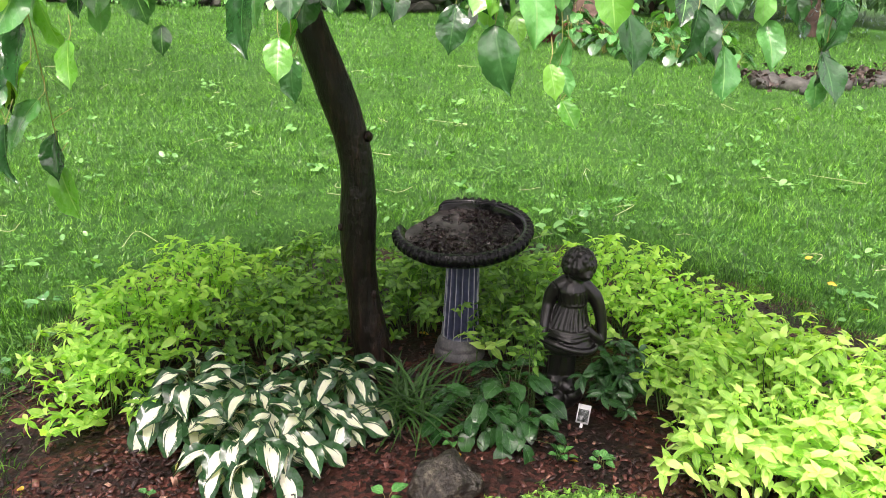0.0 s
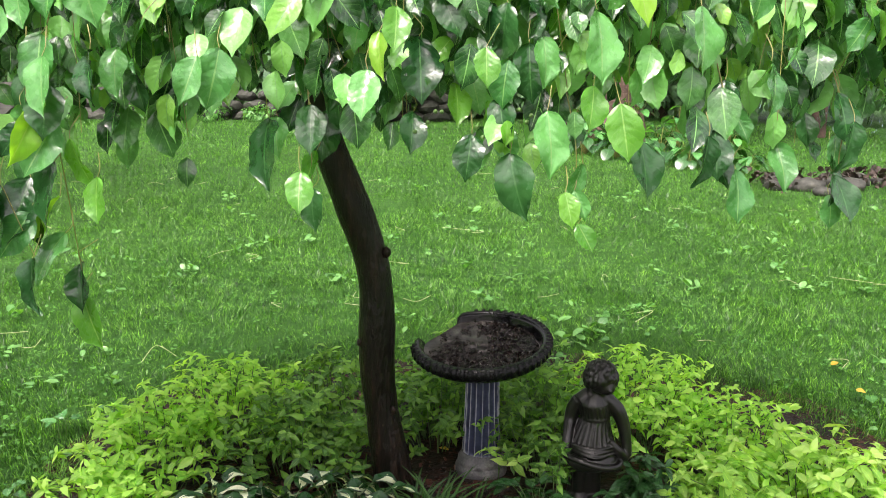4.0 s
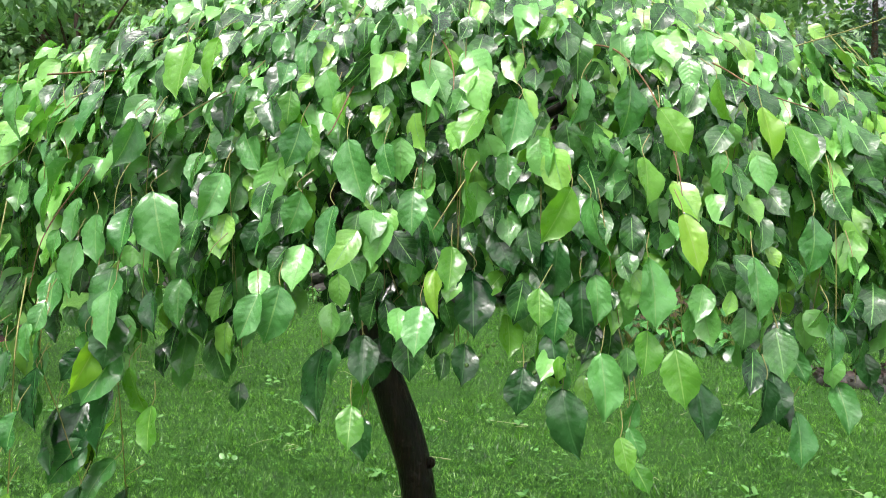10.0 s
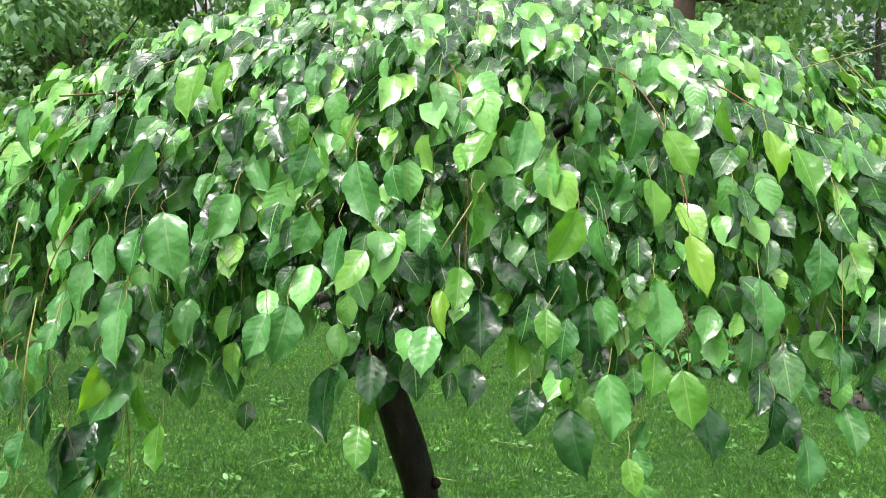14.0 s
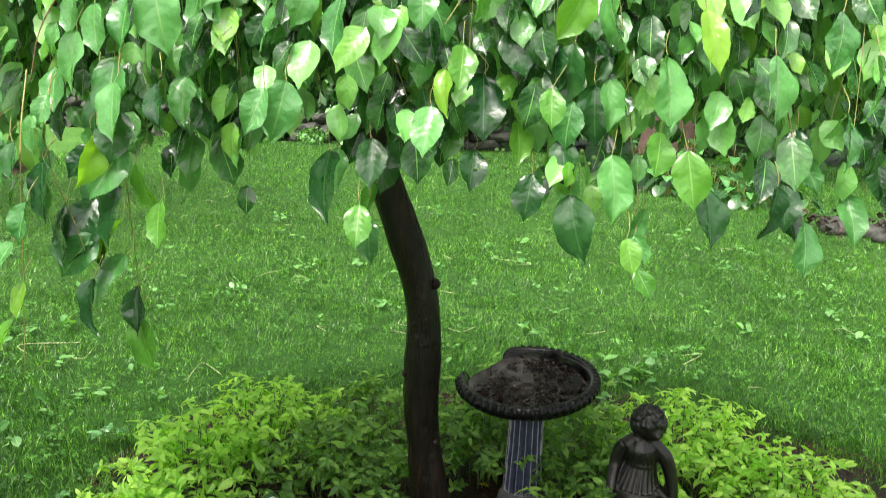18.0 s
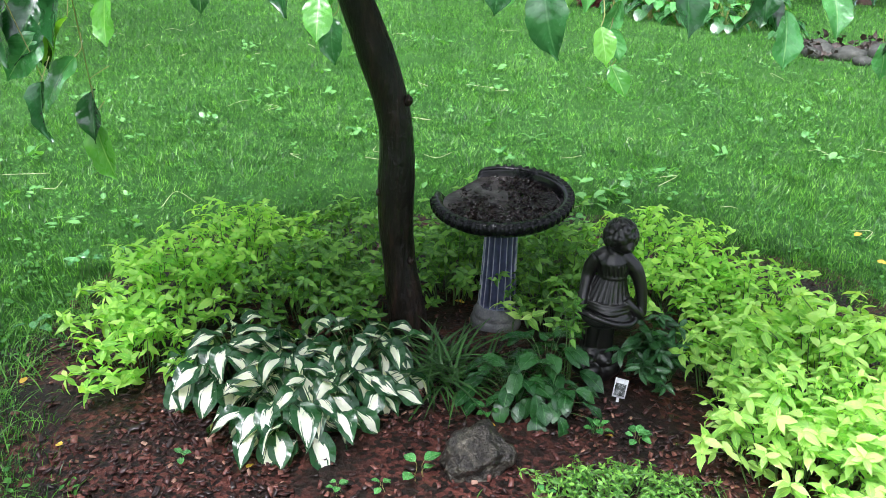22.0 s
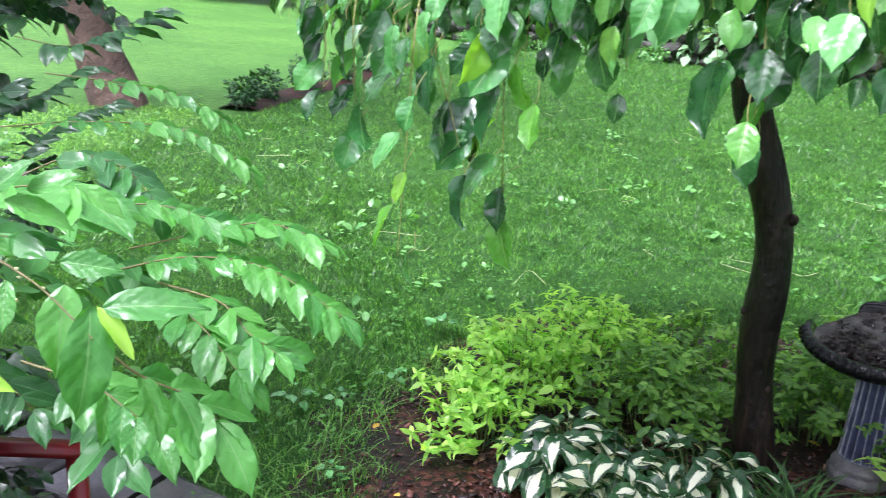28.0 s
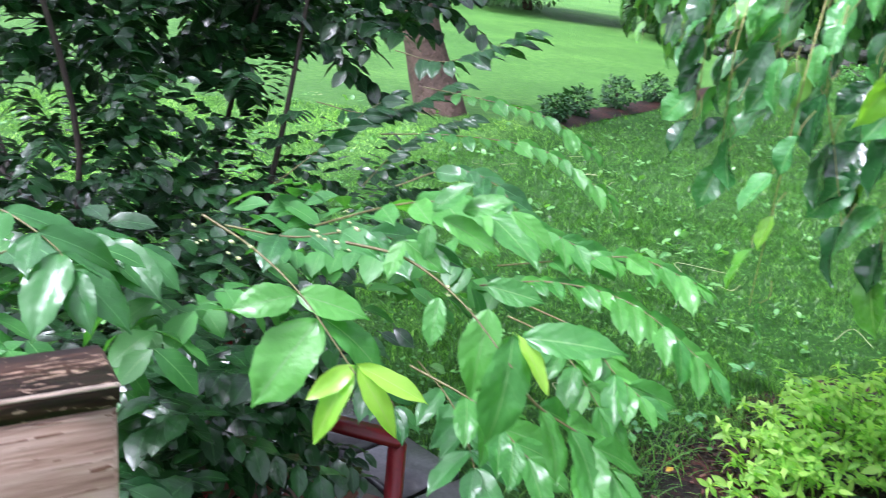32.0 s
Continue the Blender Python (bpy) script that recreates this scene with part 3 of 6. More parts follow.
rad = np.interp(axis[:, 2], [-0.05, 0.05, 0.25, 0.8, 1.3, 1.75], [0.078, 0.071, 0.064, 0.063, 0.058, 0.045])
rad = rad * (1 + 0.05 * np.sin(axis[:, 2] * 13) + 0.012 * np.sin(axis[:, 2] * 31))
tv, tq, tu = tube(axis, rad, 20, 3, 0.018)
part("trunk", mesh("trunk", tv, tq, tu, bark), parent=tree, label="dark wet crooked trunk")
for zk, side, r in ((0.93, (0.062, -0.02), 0.016), (0.60, (-0.058, -0.03), 0.012), (0.35, (0.05, -0.045), 0.013)):
    c = axis[np.argmin(abs(axis[:, 2] - zk))]
    bm = clod((r, r, r * 1.3), zk * 10, 2)
    part("knot", bm, bark, tree, m=Matrix.Translation((c[0] + side[0], c[1] + side[1], zk)))

CENTRE = vec((-0.15, 2.72))
shapes = ((0.30, 0.24, 0.16, 1, 0.0), (0.29, 0.32, 0.12, 2, 0.25), (0.30, 0.22, 0.20, 3, -0.25), (0.32, 0.14, 0.28, 4, 0.1), (0.26, 0.5, 0.2, 5, 0.4))
forms = [quilted_form(w, fo, cu, 0.022, 6, 20, sd_, tw) for w, fo, cu, sd_, tw in shapes]
plain_form = leaf_form(0.31, 0.3, 0.3, 0.04, 0.50, 1.2, 2, 5, seed=6)
bulk_forms = [quilted_form(w, fo, cu, 0.020, 4, 9, sd_, tw, 3.5) for w, fo, cu, sd_, tw in shapes]
piece_mesh = {t: [mesh("leaf_" + t, f[0], f[1], f[2], LEAF[t]) for f in forms] for t in LEAF}
twigs = []


def dome(r):
    """Height of the umbrella's top at a distance from its middle."""
    return 2.45 - 0.11 * r ** 2 - 0.10 * r ** 4


def blade(tone, x, y, z, length, lean, turn=None, form=None):
    """One hanging leaf whose stalk end is at (x, y, z), and its thin stalk."""
    k = rng.integers(0, len(forms)) if form is None else form
    a = radians(lean)
    out = unit(vec((0.75 * (x - CENTRE[0]), y - CENTRE[1], 0)))
    d = vec((-math.sin(a), 0, -math.cos(a))) + (0.42 + 0.15 * rng.normal()) * out
    length *= 1.06
    t = turn if turn is not None else rng.normal(0, 0.55)
    nrm = vec((out[0] * math.cos(t) - out[1] * math.sin(t), out[0] * math.sin(t) + out[1] * math.cos(t), 0.35))
    r = frames_of(d, nrm)
    m = Matrix.Translation(vec((x, y, z)) - T0) @ Matrix(r.tolist()).to_4x4() @ Matrix.Diagonal((length * (0.7 if tone == "y" else 1), length, length, 1))
    if tone in "ly":
        k = k % 3
    part("leaf", piece_mesh[tone][k], parent=tree, m=m)
    up = vec((x, y, z)) - T0
    twigs.append(tube(bend([up, up + (rng.normal(0, 0.005), 0.006, 0.016), up + (rng.normal(0, 0.012), 0.02, 0.04)], 3), [0.0008, 0.0008, 0.0008, 0.0009, 0.0009, 0.001, 0.001], 4))


# the leaves at the front of the umbrella, shoot by shoot
blade("m", 0.200, 1.350, 1.641, 0.115, -5)
blade("l", 0.080, 1.400, 1.754, 0.103, 25)
blade("m", 0.110, 1.390, 1.737, 0.107, 0)
blade("l", -0.100, 1.430, 1.782, 0.111, -8)
blade("m", -0.010, 1.480, 1.917, 0.105, 8)
blade("l", -0.070, 1.490, 1.903, 0.100, 35)
blade("m", -0.300, 1.410, 1.831, 0.111, -15)
blade("m", -0.240, 1.430, 1.827, 0.071, -10)
blade("m", -0.380, 1.400, 1.855, 0.082, 0)
blade("m", -0.370, 1.380, 1.737, 0.080, 0)
blade("m", -0.320, 1.410, 1.718, 0.095, 10)
blade("m", -0.648, 1.428, 1.737, 0.125, -20)
blade("m", -0.681, 1.416, 1.711, 0.095, 5)
blade("m", -0.738, 1.404, 1.694, 0.085, -10)
blade("m", -0.709, 1.410, 1.602, 0.106, 0)
blade("m", -0.785, 1.392, 1.789, 0.130, 15)
blade("m", -0.767, 1.398, 1.647, 0.097, 5)
blade("m", -0.753, 1.446, 1.918, 0.099, 5)
blade("m", -0.806, 1.416, 1.881, 0.099, 20)
blade("m", -0.681, 1.428, 1.864, 0.096, 0)
blade("m", -0.897, 1.416, 1.925, 0.103, -5)
blade("m", -0.567, 1.446, 1.807, 0.077, 0)
blade("m", -0.480, 1.310, 1.761, 0.088, 10)
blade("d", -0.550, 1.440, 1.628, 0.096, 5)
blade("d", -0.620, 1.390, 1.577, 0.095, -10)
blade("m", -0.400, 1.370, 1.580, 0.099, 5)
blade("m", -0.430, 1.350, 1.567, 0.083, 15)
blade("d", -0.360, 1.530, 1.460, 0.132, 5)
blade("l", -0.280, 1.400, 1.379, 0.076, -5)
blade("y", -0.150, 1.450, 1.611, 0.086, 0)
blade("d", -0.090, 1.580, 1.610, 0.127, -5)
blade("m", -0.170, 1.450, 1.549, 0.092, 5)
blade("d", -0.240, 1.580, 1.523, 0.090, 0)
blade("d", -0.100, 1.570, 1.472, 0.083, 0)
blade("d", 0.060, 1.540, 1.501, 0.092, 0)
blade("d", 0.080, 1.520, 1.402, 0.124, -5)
blade("d", 0.010, 1.550, 1.434, 0.087, 10)
blade("m", 0.130, 1.370, 1.485, 0.107, -5)
blade("d", 0.110, 1.530, 1.598, 0.107, 0)
blade("l", 0.160, 1.340, 1.357, 0.058, -10)
blade("l", 0.190, 1.350, 1.799, 0.086, 0)
blade("m", 0.180, 1.460, 1.955, 0.116, 0)
blade("l", 0.220, 1.400, 1.889, 0.091, -30)
blade("l", 0.320, 1.440, 1.945, 0.082, -5)
blade("y", 0.370, 1.350, 1.881, 0.095, 0)
blade("y", 0.250, 1.340, 1.711, 0.100, -10)
blade("m", 0.350, 1.310, 1.645, 0.105, 0)
blade("m", 0.430, 1.290, 1.708, 0.091, 5)
blade("m", 0.480, 1.270, 1.648, 0.095, 0)
blade("m", 0.450, 1.280, 1.565, 0.086, 0)
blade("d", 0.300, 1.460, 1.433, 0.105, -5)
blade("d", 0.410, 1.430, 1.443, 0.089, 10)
blade("m", -0.822, 1.380, 1.425, 0.100, 0)
blade("y", -0.726, 1.404, 1.482, 0.112, 0)
blade("l", -0.675, 1.410, 1.429, 0.090, -10)
blade("m", -0.816, 1.386, 1.540, 0.060, 0)
blade("m", -0.897, 1.368, 1.478, 0.090, 0)
blade("d", -0.774, 1.458, 1.356, 0.121, 0)
blade("l", -0.635, 1.416, 1.363, 0.079, -5)
blade("l", -0.120, 1.450, 1.653, 0.081, 0)
blade("l", 0.400, 1.310, 1.847, 0.083, -10)
blade("l", -0.150, 1.620, 2.060, 0.106, -10)
blade("y", -0.190, 1.620, 2.032, 0.070, 0)
blade("l", -0.420, 1.480, 1.928, 0.065, 0)
blade("m", -0.410, 1.560, 2.039, 0.104, 0)
blade("l", -0.600, 1.450, 2.008, 0.112, 0)
blade("l", -0.560, 1.490, 2.025, 0.102, 5)
blade("l", 0.110, 1.640, 2.087, 0.119, 75)
blade("d", 0.280, 1.460, 1.843, 0.074, 0)
blade("m", 0.220, 1.560, 2.060, 0.091, 0)
blade("d", 0.340, 1.460, 1.789, 0.084, 0)
blade("m", 0.100, 1.500, 1.957, 0.096, 5)
blade("m", -0.190, 1.450, 1.751, 0.082, 0)
blade("l", -0.330, 1.510, 1.933, 0.071, 0)
blade("d", -0.050, 1.570, 1.687, 0.093, -25)
blade("l", 0.030, 1.410, 1.585, 0.069, 0)
blade("l", 0.200, 1.350, 1.525, 0.077, 10)
blade("l", 0.240, 1.330, 1.499, 0.091, -5)
blade("d", 0.070, 1.550, 1.668, 0.108, 10)


# long shoots that hang below the rest, each with a few leaves
def shoot(x, y, top, low, count, tones, drift=(0.0, 0.0), leaf=0.085):
    line = bend([(x - 0.02, y + 0.06, top + 0.12), (x, y, top), (x + 0.5 * drift[0], y + 0.5 * drift[1], (top + low) / 2), (x + drift[0], y + drift[1], low)], 6)
    twigs.append(tube(line - T0, np.linspace(0.0016, 0.0008, len(line)), 5))
    for i in range(count):
        p = line[int((len(line) - 1) * (0.25 + 0.75 * i / max(1, count - 1)))]
        tone = tones[i % len(tones)]
        blade(tone, p[0] + rng.normal(0, 0.012), p[1] + rng.normal(0, 0.012), p[2], leaf * rng.uniform(0.75, 1.15), rng.normal(0, 18))


shoot(-0.70, 1.40, 1.52, 1.12, 8, "mdmdymdl", (-0.03, 0.14), 0.10)
shoot(-0.82, 1.38, 1.45, 1.22, 5, "mddmd", (0.06, 0.04), 0.10)
shoot(-0.84, 1.34, 1.46, 1.06, 7, "mdmmyl", (-0.01, 0.0), 0.078)
shoot(-0.19, 1.60, 1.74, 1.50, 8, "mdmdd", leaf=0.09)
shoot(-0.26, 1.66, 1.68, 1.47, 7, "dmd", leaf=0.09)
shoot(-0.33, 1.62, 1.62, 1.46, 6, "ddm", leaf=0.085)
shoot(-0.98, 1.36, 1.48, 1.28, 7, "mdm", (0.0, 0.02), 0.095)
shoot(-0.78, 1.48, 1.50, 1.30, 6, "dmd", leaf=0.095)
shoot(0.205, 1.58, 1.42, 1.27, 4, "dmml", (0.005, -0.02), 0.06)
shoot(0.46, 1.52, 1.50, 1.38, 5, "dmd")
shoot(0.68, 1.54, 1.48, 1.33, 6, "ddm")
shoot(0.62, 1.60, 1.52, 1.42, 5, "dmd")
shoot(-0.29, 1.56, 1.45, 1.33, 3, "dl")
shoot(-1.0, 1.30, 1.55, 1.36, 6, "dmd")
shoot(-0.95, 1.45, 1.60, 1.40, 6, "dmm")

# limbs that spread from the head of the trunk and arch over
head = axis[-1]
for i in range(11):
    a = i / 11 * 2 * np.pi + rng.uniform(-0.2, 0.2)
    r = rng.uniform(0.95, 1.25)
    off = np.append(CENTRE - T0[:2], 0)
    line = bend([head - (0, 0, 0.25), head + (0.18 * math.cos(a), 0.18 * math.sin(a), 0.08),
                 off + (0.7 * r * math.cos(a), 0.6 * r * math.sin(a), dome(0.6 * r) - 0.12), off + (1.2 * r * math.cos(a), r * math.sin(a), dome(r) - 0.16)], 6)
    lv, lq, lu = tube(line, np.linspace(0.028, 0.004, len(line)), 7, i, 0.06)
    part("limb", mesh("limb", lv, lq, lu, bark), parent=tree)

# hanging shoots all round, each with its leaves
bulk = [[] for _ in forms]
for i in range(810):
    a = rng.uniform(0, 2 * np.pi)
    r = 1.25 * math.sqrt(rng.uniform(0.02, 1.0)) if i >= 740 else 1.42 * math.sqrt(rng.uniform(0.05, 1.0)) if i % 2 else rng.uniform(1.12, 1.42)
    c, s_ = math.cos(a), math.sin(a)
    px, py = CENTRE[0] + 1.22 * r * c, CENTRE[1] + r * s_
    if py < 1.52 and abs(px + 0.1) < 0.85:
        py = 1.52 + rng.uniform(0, 0.15)
    top = dome(r) - rng.uniform(0, 0.06) - 0.12 * max(0.0, px - 0.4)
    low = rng.uniform(1.40, 1.62) if r > 1.1 else rng.uniform(1.5, 1.85)
    if i >= 740:
        low = top - rng.uniform(0.25, 0.4)
    if s_ > 0.2:
        low += 0.08
    start = vec((px - 0.35 * c, py - 0.35 * s_, dome(max(0, r - 0.35)) - 0.03))
    start[2] -= 0.05
    line = bend([start, vec((px - 0.1 * c, py - 0.1 * s_, top)), vec((px + 0.02 * c, py + 0.02 * s_, top - 0.12)), vec((px + rng.normal(0, 0.03), py + rng.normal(0, 0.03), low))], 6)
    if i % 4 == 0:
        twigs.append(tube(line - T0, np.linspace(0.0015, 0.0008, len(line)), 4))
    span = np.linalg.norm(np.diff(line, axis=0), axis=1).sum()
    count = int(span / 0.042)
    ts = np.sort(rng.uniform(0.05, 1, count))
    for t in ts:
        f = t * (len(line) - 1)
        j = min(int(f), len(line) - 2)
        p = line[j] + (f - j) * (line[j + 1] - line[j]) + rng.normal(0, 0.022, 3)
        out = vec((c, s_, 0))
        d = unit(vec((c * (0.35 + 0.4 * (1 - t)) + rng.normal(0, 0.3), s_ * (0.35 + 0.4 * (1 - t)) + rng.normal(0, 0.3), -1 + 0.35 * (1 - t))))
        nrm = unit(out + vec((0, 0, 0.45 + 0.9 * (1 - t))) + rng.normal(0, 0.45, 3))
        bulk[rng.integers(0, len(forms))].append((p - T0, d, nrm, rng.uniform(0.045, 0.1)))
stamps = []
for k, rows in enumerate(bulk):
    P, D, N = (np.array([r[i] for r in rows]) for i in range(3))
    S = np.array([r[3] for r in rows])
    R = frames_of(D, N)
    front = (P[:, 1] + T0[1] < 1.62) & (abs(P[:, 0] + T0[0]) < 0.95)
    pick = np.flatnonzero(front)[:38]
    for j in pick:
        m = Matrix.Translation(P[j]) @ Matrix(R[j].tolist()).to_4x4() @ Matrix.Diagonal((S[j], S[j], S[j], 1))
        part("leaf", piece_mesh["mdmdl"[j % 5]][k], parent=tree, m=m)
    rest = np.ones(len(P), bool)
    rest[pick] = False
    back = P[:, 1] + T0[1] > 2.0
    stamps.append(stamp(bulk_forms[k], R[rest & ~back], S[rest & ~back], P[rest & ~back]))
    stamps.append(stamp(plain_form, R[rest & back], 1.15 * S[rest & back], P[rest & back]))
tagged(part("foliage", mesh("foliage", *join_stamps(stamps), material=crown_leaf), parent=tree), "mass of wet green leaves", kind="stuff")


def twig(*points, r=0.0022, material=twig_bark):
    line = bend(points, 8) - T0
    part("twig", mesh("twig", *tube(line, np.linspace(r, r * 0.45, len(line)), 6), material=material), parent=tree, label="reddish-brown young shoot")


twig((-0.22, 1.72, 2.10), (-0.16, 1.60, 2.05), (-0.13, 1.50, 1.98), (-0.125, 1.47, 1.93))
twig((-0.30, 1.62, 2.02), (-0.31, 1.50, 1.94), (-0.33, 1.44, 1.86), (-0.34, 1.43, 1.84))
twig((0.10, 1.75, 2.08), (0.17, 1.62, 2.04), (0.22, 1.48, 1.93), (0.245, 1.38, 1.80), (0.25, 1.35, 1.74))
twig((0.26, 1.78, 2.06), (0.34, 1.62, 2.02), (0.42, 1.52, 1.94), (0.50, 1.48, 1.90))
twig((-0.08, 1.45, 1.80), (-0.12, 1.42, 1.73), (-0.15, 1.41, 1.68), r=0.002, material=green_twig)
twig((-0.58, 1.62, 1.96), (-0.67, 1.52, 1.86), (-0.72, 1.45, 1.76), (-0.715, 1.42, 1.64), r=0.0016, material=green_twig)
twig((-0.95, 1.6, 1.98), (-0.75, 1.75, 2.03), (-0.55, 1.85, 2.06))
twig((-0.78, 1.46, 1.78), (-0.84, 1.42, 1.66), (-0.855, 1.40, 1.56), r=0.0018)
twig((0.55, 1.75, 2.08), (0.72, 1.7, 2.13), (0.85, 1.6, 2.2), (0.88, 1.5, 2.26), r=0.0016, material=green_twig)
twig((0.0, 2.0, 2.14), (0.25, 1.9, 2.16), (0.42, 1.85, 2.13), r=0.0025, material=green_twig)

tagged(part("stalkwork", mesh("stalkwork", *join_stamps(twigs), material=green_twig), parent=tree), "thin yellow-green leaf stalks", kind="stuff")

# small green fruits on long stalks
bm = bmesh.new()
bmesh.ops.create_uvsphere(bm, u_segments=8, v_segments=6, radius=0.0042)
fruit_me = bpy.data.meshes.new("fruit")
bm.to_mesh(fruit_me), bm.free()
fruit_me.materials.append(stalk_green)
for i in range(14):
    part("fruit", fruit_me, parent=tree, m=Matrix.Translation(vec((rng.uniform(-0.1, 0.12), rng.uniform(1.5, 1.56), rng.uniform(1.43, 1.52))) - T0))

# ---------------------------------------------------------------- bird bath
bath = thing("bird_bath", "dark concrete bird bath with broken rim on fluted blue-grey pedestal", "bird bath", (0.08, 3.055, 0.0))
prof = [(0.098, 0), (0.102, 0.012), (0.102, 0.034), (0.094, 0.042), (0.090, 0.046), (0.094, 0.056), (0.092, 0.068), (0.084, 0.078), (0.078, 0.095)]
v, q = lathe(prof, 48)
part("base", mesh("base", v, q, material=base_mat), parent=bath, label="worn pale concrete foot")
prof = [(0.0665, 0.090 + t * 0.335) for t in np.linspace(0, 1, 24)]
prof = [(0.077 - 0.012 * math.sin((z - 0.09) / 0.335 * 1.5), z) for r, z in prof]
v, q = lathe(prof, 192, 16, 0.011, (0.10, 0.415))
part("pedestal", mesh("pedestal", v, q, material=column_mat), parent=bath, label="fluted slate-blue column with pale worn ridges")
tilt = Matrix.Translation((0.0, 0.0, 0.422)) @ pose(0, 0, 0, 8.5, -3.5, 0)
# bowl: turned shell, cut by the break at the back on one side
cut_n, cut_d = vec((math.cos(radians(142)), math.sin(radians(142)), 0)), 0.200
outer = [(0.072, 0.0), (0.080, 0.008), (0.13, 0.026), (0.19, 0.052), (0.232, 0.078), (0.246, 0.084), (0.252, 0.092), (0.262, 0.102), (0.267, 0.116), (0.264, 0.130), (0.255, 0.139), (0.243, 0.141), (0.234, 0.138), (0.230, 0.128), (0.226, 0.110), (0.215, 0.086), (0.18, 0.070), (0.10, 0.058), (0.02, 0.055)]
v, q = lathe(outer, 96)
bm = bmesh.new()
bvs = [bm.verts.new(p) for p in v]
for f in q:
    bm.faces.new([bvs[i] for i in f])
bmesh.ops.bisect_plane(bm, geom=bm.verts[:] + bm.edges[:] + bm.faces[:], plane_co=cut_n * cut_d, plane_no=cut_n, clear_outer=True)
bmesh.ops.holes_fill(bm, edges=[e for e in bm.edges if e.is_boundary], sides=0)
for vv in bm.verts:
    if vv.co.dot(Vector(cut_n)) > cut_d - 0.002:
        vv.co += Vector((0.010 * noise.noise(vv.co * 40), 0.010 * noise.noise(vv.co * 40 + Vector((9, 0, 0))), 0.004 * noise.noise(vv.co * 30)))
bowl = part("bowl", bm, bath_mat, bath, "dark bowl with a piece of the rim broken off", tilt)
# beads round the rim
bm = bmesh.new()
bmesh.ops.create_cube(bm, size=1)
bmesh.ops.bevel(bm, geom=bm.edges[:], offset=0.22, segments=2, affect="EDGES")
bead = bpy.data.meshes.new("bead")
bm.to_mesh(bead), bm.free()
bead.polygons.foreach_set("use_smooth", [True] * len(bead.polygons))
bead.materials.append(bead_mat)
for i in range(54):
    a = 2 * math.pi * i / 54
    p = vec((0.2555 * math.cos(a), 0.2555 * math.sin(a), 0.120))
    if p.dot(cut_n) > cut_d - 0.012:
        continue
    part("bead", bead, parent=bowl, m=Matrix.Translation(p) @ pose(0, 0, 0, 0, 0, math.degrees(a)) @ Matrix.Diagonal((0.033, 0.0262 + rng.normal(0, 0.0006), 0.043, 1)))
# silt, water film and dead leaves in the bowl
silt_mat = two_tone("wet_silt", [(0.3, (0.014, 0.011, 0.010)), (0.5, (0.05, 0.041, 0.037)), (0.66, (0.21, 0.18, 0.17))], 16, 0.3, 70, 0.5, 0.004)
gr = np.linspace(0, 1, 12)
vs = [(0, 0, 0.100)]
for r in gr[1:]:
    for k in range(48):
        a = 2 * math.pi * k / 48
        x, y = 0.222 * r * math.cos(a), 0.222 * r * math.sin(a)
        d = x * cut_n[0] + y * cut_n[1]
        if d > cut_d - 0.012:
            x, y = x - (d - cut_d + 0.012) * cut_n[0], y - (d - cut_d + 0.012) * cut_n[1]
        vs.append((x, y, 0.099 + 0.07 * max(0, d) + 0.006 * noise.noise(Vector((x * 24, y * 24, 2)))))
q = [(0, 1 + k, 1 + (k + 1) % 48) for k in range(48)]
for i in range(10):
    for k in range(48):
        a, b = 1 + i * 48 + k, 1 + i * 48 + (k + 1) % 48
        q.append((a, b, b + 48, a + 48))
part("silt", mesh("silt", vs, q, material=silt_mat), parent=bowl, label="wet black silt with grey mud patches")
water_mat, nt, b = mat("shallow_water", 0.04)
b.inputs["Base Color"].default_value = (0.02, 0.018, 0.015, 1)
bump(nt, b, noise_tex(nt, 75, 3), 1.0, 0.03)
v, q = lathe([(0.062, 0.0), (0.060, 0.002)], 24)
v = v * np.array((0.62, 1.1, 1)) + np.array((0.172, 0.0, 0.1085))
part("water", mesh("water", v, q, material=water_mat), parent=bowl, label="small pool of rain water")
dead_mat = two_tone("dead_leaf", [(0.3, (0.006, 0.004, 0.003)), (0.62, (0.016, 0.009, 0.006)), (0.85, (0.07, 0.042, 0.026))], 25, 0.22)
litter = leaf_form(0.32, 0.35, 0.5, 0.09, seed=21)
nn = 2300
rr, aa = 0.215 * np.sqrt(rng.uniform(0, 1, nn)), rng.uniform(0, 6.28, nn)
P = np.stack([rr * np.cos(aa), rr * np.sin(aa), np.full(nn, 0.103) + rng.uniform(0, 0.007, nn)], -1)
mud = np.hypot((P[:, 0] + 0.005 + 0.25 * P[:, 1]) / 0.055, (P[:, 1] - 0.03) / 0.10) + 0.35 * np.sin(P[:, 0] * 75) * np.sin(P[:, 1] * 60)
keep = (P @ cut_n < cut_d - 0.035 - 0.03 * np.sin(P[:, 0] * 50)) & ((mud > 1.0) | (rng.uniform(0, 1, nn) < 0.10)) & ~((P[:, 0] > 0.125) & (abs(P[:, 1]) < 0.06) & (rng.uniform(0, 1, nn) < 0.8))
P = P[keep]
D = np.stack([rng.normal(0, 1, len(P)), rng.normal(0, 1, len(P)), rng.normal(0, 0.25, len(P))], -1)
tagged(part("leaf_litter", mesh("leaf_litter", *stamp(litter, frames_of(D, np.array([[0, 0, 1.0]]) + rng.normal(0, 0.4, (len(P), 3))), rng.uniform(0.008, 0.026, len(P)), P), material=dead_mat), parent=bowl),
       "soaked dead leaves", kind="stuff")

# ---------------------------------------------------------------- statue, one plain mesh
bm = bmesh.new()


